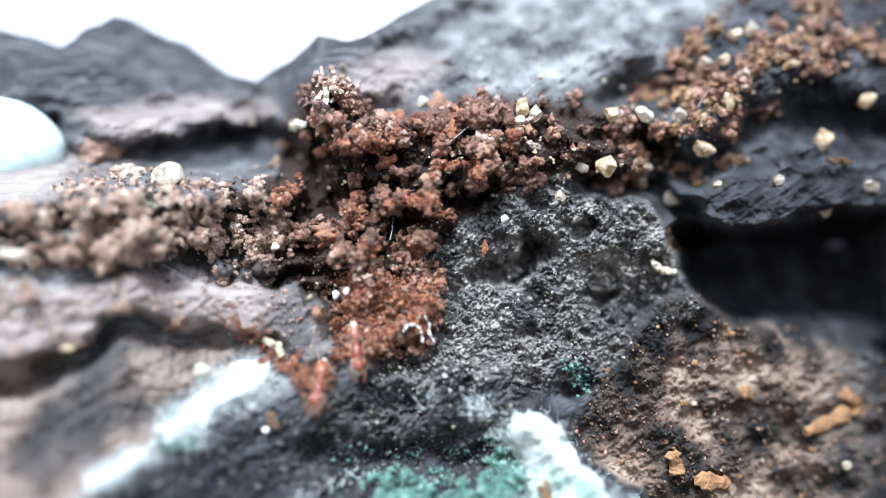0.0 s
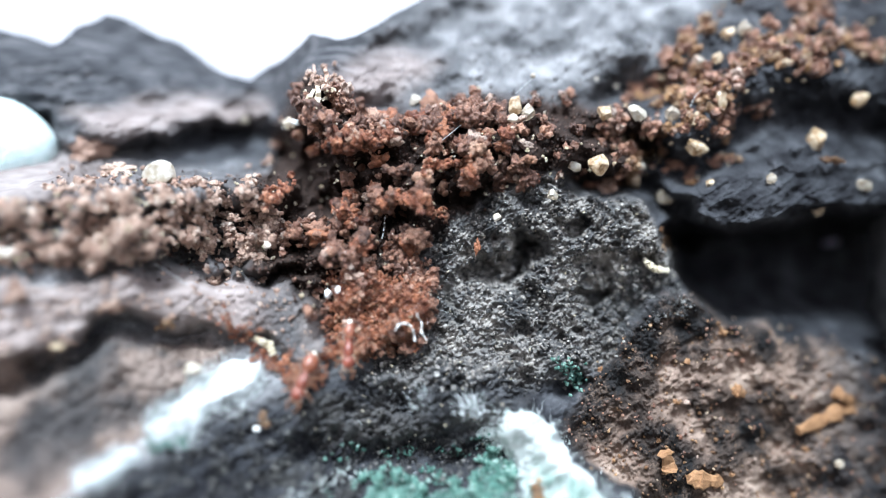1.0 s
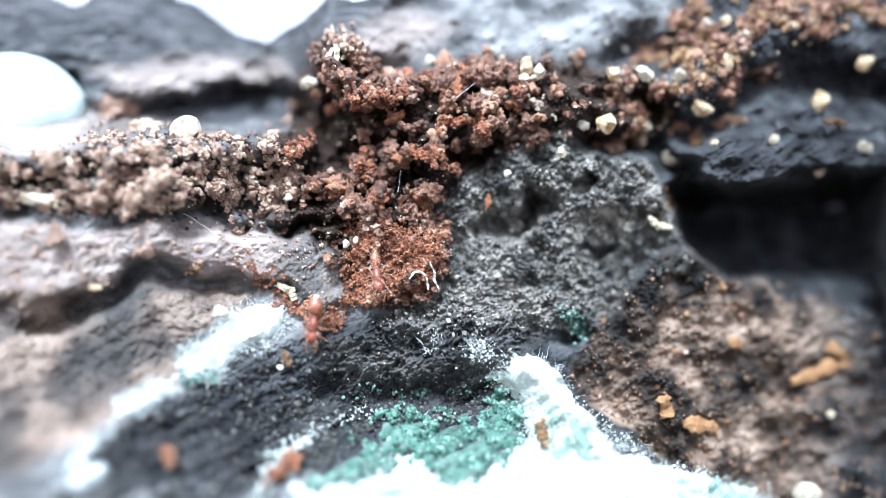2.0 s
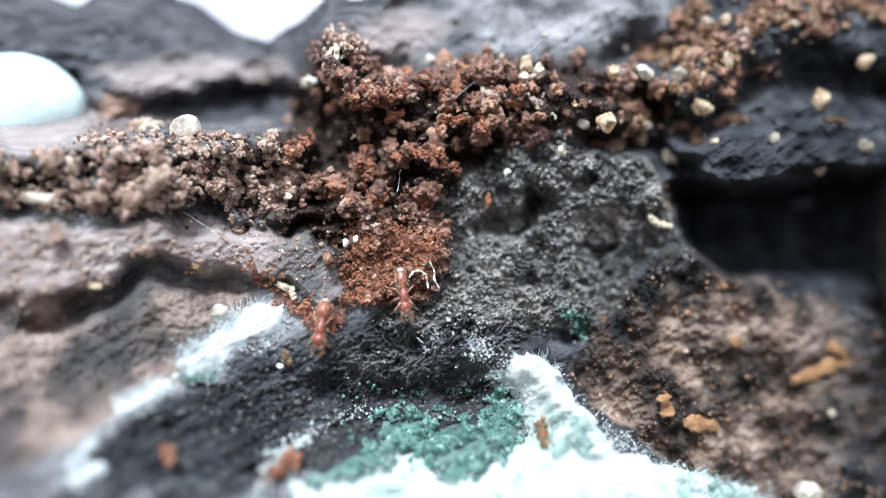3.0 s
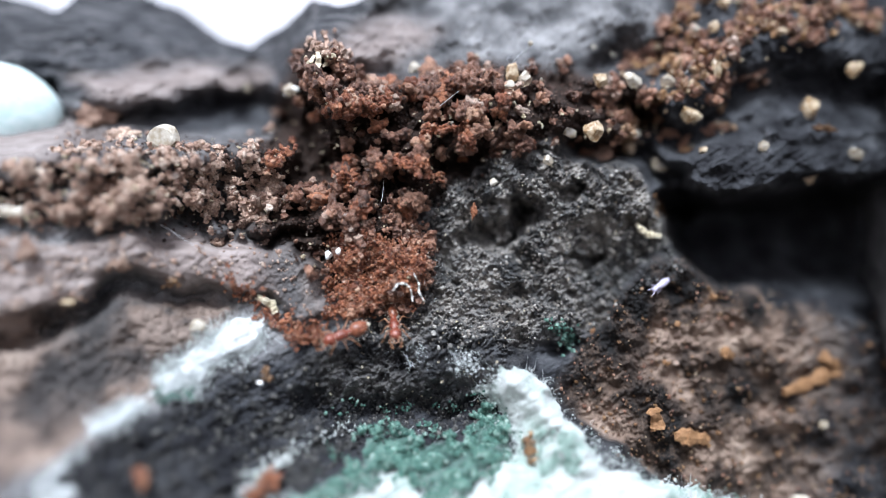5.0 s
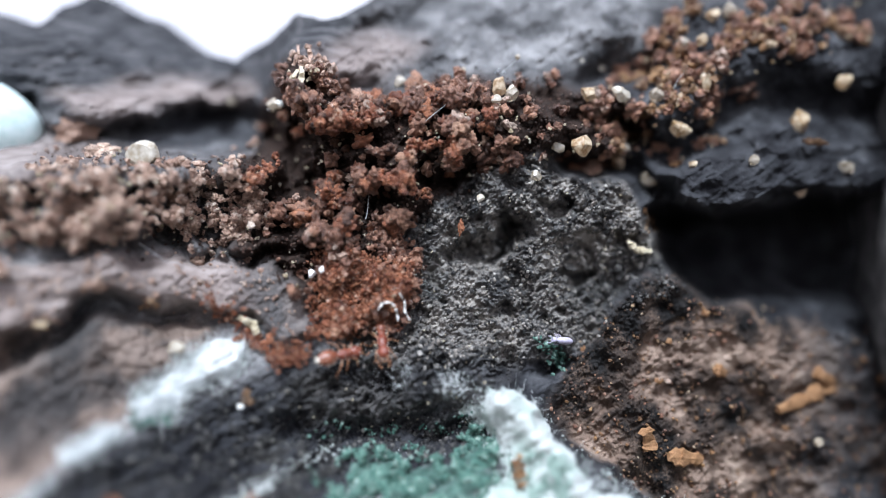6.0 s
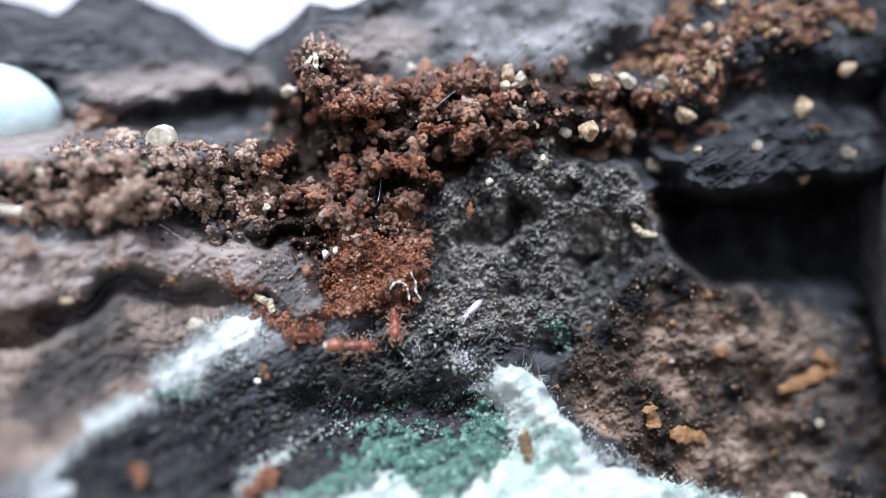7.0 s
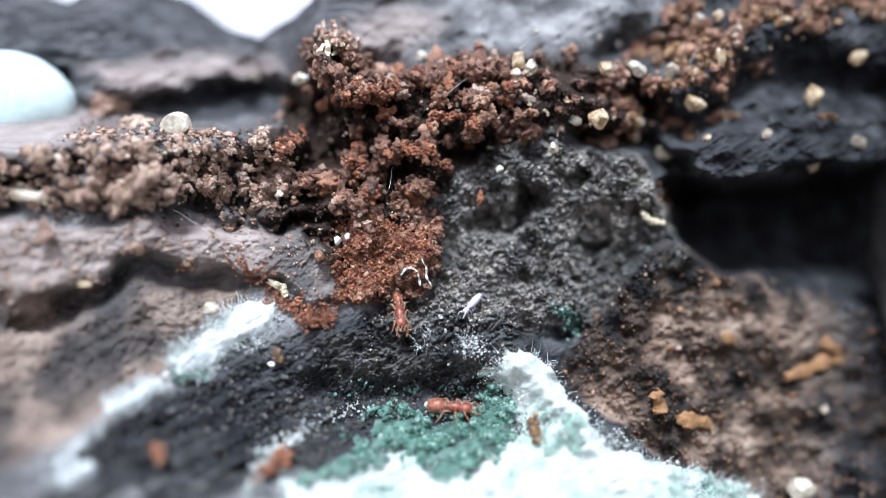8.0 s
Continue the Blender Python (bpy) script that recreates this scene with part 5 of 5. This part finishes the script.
def build_ant(label, seed, stout):
    """An ant 2.6 long that faces +x, its feet at z = 0."""
    root = tagged(new("ant"), label, "ant", "ants digging in the frass")
    head = pod((0.9, 0, 0.36), (0.4, 0.35, 0.28), -0.1, seed)
    h = solid("head", *head, CHITIN, root, "glossy red-brown head")
    for s in (1, -1):
        solid("antenna", *tube([(1.2, 0.12 * s, 0.42), (1.42, 0.36 * s, 0.52), (1.6, 0.3 * s, 0.36), (1.78, 0.2 * s, 0.2)], [0.03, 0.03, 0.035, 0.05]), CHITIN_LEG, h, "thin elbowed amber antenna")
        solid("eye", *pod((1.08, 0.25 * s, 0.42), (0.05, 0.035, 0.05)), SOOT, h, "small black eye")
        solid("mandible", *tube([(1.26, 0.13 * s, 0.26), (1.4, 0.14 * s, 0.24), (1.48, 0.03 * s, 0.23)], [0.06, 0.05, 0.015]), CHITIN_LEG, h)
    thorax = pod((0.26, 0, 0.4), (0.58, 0.29, 0.28), -0.2, seed + 1, 3)
    solid("thorax", *thorax, CHITIN, root, "narrow red-brown thorax")
    solid("waist", *joined([pod((-0.18, 0, 0.38), (0.2, 0.2, 0.22)), pod((-0.36, 0, 0.38), (0.2, 0.21, 0.22))]), CHITIN, root)
    gaster = pod((-0.74, 0, 0.4), (0.58, stout, 0.9 * stout), -0.18, seed + 2, 11)
    g = solid("gaster", *gaster, CHITIN_PALE, root, "amber banded gaster")
    solid("gaster_tip", *pod((-1.2, 0, 0.42), (0.17, 0.16, 0.16)), CHITIN_TIP, g, "pale shiny gaster tip")
    solid("bristles", *joined([hairs(gaster, 70, seed, 0.24), hairs(head, 60, seed + 1, 0.22), hairs(thorax, 40, seed + 2, 0.22)]), CHITIN_TIP, root, "pale short bristles")
    legs = []
    for k, (at, reach, lean) in enumerate([(0.58, 0.62, 0.55), (0.36, 0.74, 0.0), (0.16, 0.8, -0.62)]):
        for s in (1, -1):
            knee = (0.5 * lean, 0.42 * s * reach, 0.26)
            foot = (1.0 * lean, 0.86 * s * reach, -0.27)
            toe = (1.15 * lean, 1.0 * s * reach, -0.29)
            leg = solid("leg", *tube([(0, 0, 0), (0.08 * lean, 0.12 * s, -0.02), knee, foot, toe], [0.042, 0.046, 0.036, 0.024, 0.014]), CHITIN_LEG, root, "thin jointed amber leg")
            leg.location = Vector((at, 0.12 * s, 0.3)) * MM * BODY
            legs.append(leg)
    return root, legs


def build_springtail():
    root = tagged(new("springtail"), "tiny pale lilac springtail walking over the wood", "springtail")
    v, f = pod((-0.05, 0, 0.24), (0.66, 0.22, 0.22), 0.12, 4, 9)
    solid("body", v, f, LILAC, root, "pale lilac banded body")
    h = solid("head", *pod((0.72, 0, 0.22), (0.2, 0.16, 0.16), 0, 5), LILAC, root)
    for s in (1, -1):
        solid("antenna", *tube([(0.85, 0.07 * s, 0.28), (1.05, 0.16 * s, 0.34), (1.25, 0.2 * s, 0.26)], [0.03, 0.028, 0.018], 5), LILAC, h)
        for x in (0.15, 0.33, 0.5):
            solid("leg", *tube([(x, 0.1 * s, 0.15), (x + 0.06, 0.26 * s, 0.12), (x + 0.1, 0.34 * s, 0.0)], [0.03, 0.025, 0.012], 5), LILAC, root)
    solid("tail_fork", *tube([(-0.6, 0, 0.12), (-0.85, 0, 0.05), (-1.0, 0, 0.06)], [0.04, 0.03, 0.012], 5), LILAC, root)
    return root


ANT_LEFT, LEGS_LEFT = build_ant("red ant with amber gaster that leaves the frass mound", 400, 0.43)
ANT_RIGHT, LEGS_RIGHT = build_ant("red ant with pale-tipped gaster digging at the mound", 410, 0.31)
SPRINGTAIL = build_springtail()

# seconds, then tail and head as places across the face
ANT_LEFT_ROWS = [
    (0.0, -6.29, -6.35, -6.65, -8.04),
    (0.5, -6.32, -6.17, -7.09, -7.97),
    (1.0, -6.44, -5.97, -7.14, -7.68),
    (1.5, -6.05, -5.66, -6.70, -7.32),
    (2.0, -7.21, -5.67, -7.45, -7.87),
    (2.2, -7.23, -5.55, -6.77, -7.82),
    (3.3, -6.55, -6.14, -7.32, -8.39),
    (3.5, -6.29, -6.15, -7.38, -8.41),
    (3.6, -5.79, -5.96, -7.06, -7.70),
    (3.7, -4.92, -5.78, -6.66, -7.56),
    (3.8, -4.34, -5.99, -6.38, -7.27),
    (3.9, -4.00, -6.17, -6.26, -6.92),
    (4.2, -3.80, -6.33, -6.15, -6.88),
    (4.5, -3.67, -6.40, -5.87, -7.02),
    (4.7, -3.76, -6.48, -6.10, -6.99),
    (4.9, -3.71, -6.73, -5.87, -6.91),
    (5.1, -3.96, -5.81, -5.17, -7.73),
    (5.3, -4.83, -5.51, -4.03, -7.87),
    (5.5, -5.51, -6.15, -3.21, -7.40),
    (5.8, -5.57, -7.29, -3.06, -6.45),
    (6.1, -5.65, -7.23, -2.84, -6.56),
    (6.5, -5.45, -8.02, -2.53, -6.78),
    (6.6, -5.81, -7.63, -3.22, -7.09),
    (7.0, -5.77, -7.60, -2.99, -7.58),
    (7.1, -5.98, -8.00, -3.09, -8.08),
    (7.2, -5.65, -7.49, -2.94, -9.35),
    (7.3, -5.06, -8.13, -3.30, -10.58),
    (7.4, -4.85, -9.20, -2.92, -11.69),
    (7.5, -4.21, -9.96, -1.75, -11.95),
    (7.6, -3.37, -10.51, -0.66, -12.08),
    (7.7, -2.75, -11.22, 0.20, -12.14),
    (7.8, -1.59, -11.29, 1.35, -12.46),
    (7.9, -1.16, -11.71, 1.65, -12.31),
    (8.0, -0.87, -11.83, 2.11, -12.08),
]
ANT_RIGHT_ROWS = [
    (0.0, -4.63, -4.13, -4.39, -6.35),
    (0.5, -4.44, -4.47, -4.62, -6.47),
    (1.0, -4.44, -4.19, -4.52, -6.12),
    (1.5, -4.14, -3.63, -4.21, -5.67),
    (2.0, -4.01, -2.91, -3.75, -5.23),
    (2.2, -3.57, -3.25, -3.22, -5.45),
    (3.3, -2.62, -4.50, -2.26, -6.95),
    (3.5, -2.36, -4.91, -2.00, -7.21),
    (3.6, -2.09, -4.60, -1.60, -6.87),
    (3.9, -2.07, -4.85, -1.61, -7.07),
    (4.5, -2.18, -5.13, -1.87, -7.37),
    (4.7, -2.22, -5.23, -1.95, -7.29),
    (5.8, -1.92, -4.98, -1.71, -7.06),
    (6.1, -1.99, -4.86, -1.70, -7.08),
    (6.5, -2.08, -5.04, -1.74, -7.27),
    (6.6, -2.16, -5.00, -1.81, -7.23),
    (7.0, -1.87, -5.11, -1.73, -7.21),
    (7.2, -1.93, -5.21, -1.62, -7.30),
    (7.5, -2.13, -5.13, -1.98, -7.40),
    (7.8, -2.17, -5.02, -1.83, -7.19),
    (8.0, -2.34, -5.33, -2.04, -7.43),
]
SPRINGTAIL_ROWS = [
    (0.0, 21.10, 0.39, 19.77, 0.09),
    (1.5, 21.35, 0.55, 20.02, 0.25),
    (2.2, 21.36, 0.46, 20.00, 0.22),
    (3.3, 19.31, 0.69, 17.91, 0.36),
    (3.7, 19.46, 0.57, 18.10, 0.18),
    (3.9, 18.61, 0.39, 17.23, -0.19),
    (4.1, 16.75, -0.02, 15.30, -0.82),
    (4.3, 16.18, -0.26, 14.73, -1.08),
    (4.5, 15.38, -0.71, 13.95, -1.61),
    (4.7, 14.22, -1.67, 12.93, -2.67),
    (5.2, 11.76, -4.26, 10.42, -5.20),
    (5.8, 9.00, -5.55, 7.66, -6.25),
    (5.9, 8.74, -5.79, 7.31, -6.18),
    (6.0, 8.24, -5.96, 6.74, -5.84),
    (6.1, 7.72, -5.94, 6.21, -5.45),
    (6.2, 7.08, -5.54, 5.57, -5.21),
    (6.4, 5.89, -5.22, 4.37, -5.05),
    (6.5, 5.37, -5.32, 3.84, -5.15),
    (6.6, 4.36, -5.23, 2.71, -5.20),
    (6.8, 3.53, -5.12, 1.97, -5.31),
    (6.9, 2.87, -4.88, 1.82, -5.91),
    (7.0, 2.90, -4.87, 1.91, -5.96),
    (7.5, 2.67, -5.20, 1.71, -6.29),
    (8.0, 2.34, -5.35, 1.43, -6.41),
]


def stands(rows, lift):
    """The poses of an animal that stands on the face, from where its tail and head are at each time."""
    r = np.array(rows)
    a, b = on_face(r[:, 1], r[:, 2], lift), on_face(r[:, 3], r[:, 4], lift)
    i, j = np.meshgrid((-0.6, 0, 0.6), (-0.6, 0, 0.6))
    x, z = (r[:, 1] + r[:, 3]) / 2, (r[:, 2] + r[:, 4]) / 2
    ups = face_normal(x[:, None] + i.ravel(), z[:, None] + j.ravel(), 0.8).mean(1)
    poses = []
    for t, tail, head, up in zip(r[:, 0].tolist(), a, b, ups):
        ahead = (head - tail) / np.linalg.norm(head - tail)
        up = up - ahead * (up @ ahead)
        up /= np.linalg.norm(up)
        m = Matrix((TURN3 @ np.stack([ahead, np.cross(up, ahead), up], 1)).tolist()).to_4x4()
        m.translation = Vector(to_world((tail + head) / 2))
        poses.append((t, m))
    return poses


def motions():
    for ob, rows, lift in ((ANT_LEFT, ANT_LEFT_ROWS, 0.55), (ANT_RIGHT, ANT_RIGHT_ROWS, 0.55), (SPRINGTAIL, SPRINGTAIL_ROWS, 0.25)):
        walk(ob, stands(rows, lift))
    # the legs tread while their ant moves
    for legs, busy in ((LEGS_LEFT, [(0.0, 8.0, 0.25)]), (LEGS_RIGHT, [(0.0, 8.0, 0.5)])):
        for k, leg in enumerate(legs):
            rest = Matrix.Translation(leg.location)
            walk(leg, [(t, rest @ pose(0, 0, 0, 0, 0, 13 * math.sin(2.4 * math.pi * t * (1.0 if legs is LEGS_LEFT else 0.4) + 3.1 * (k % 2) + 1.6 * (k // 2)))) for t in np.arange(0, 8.01, 0.2).round(2).tolist()])


motions()
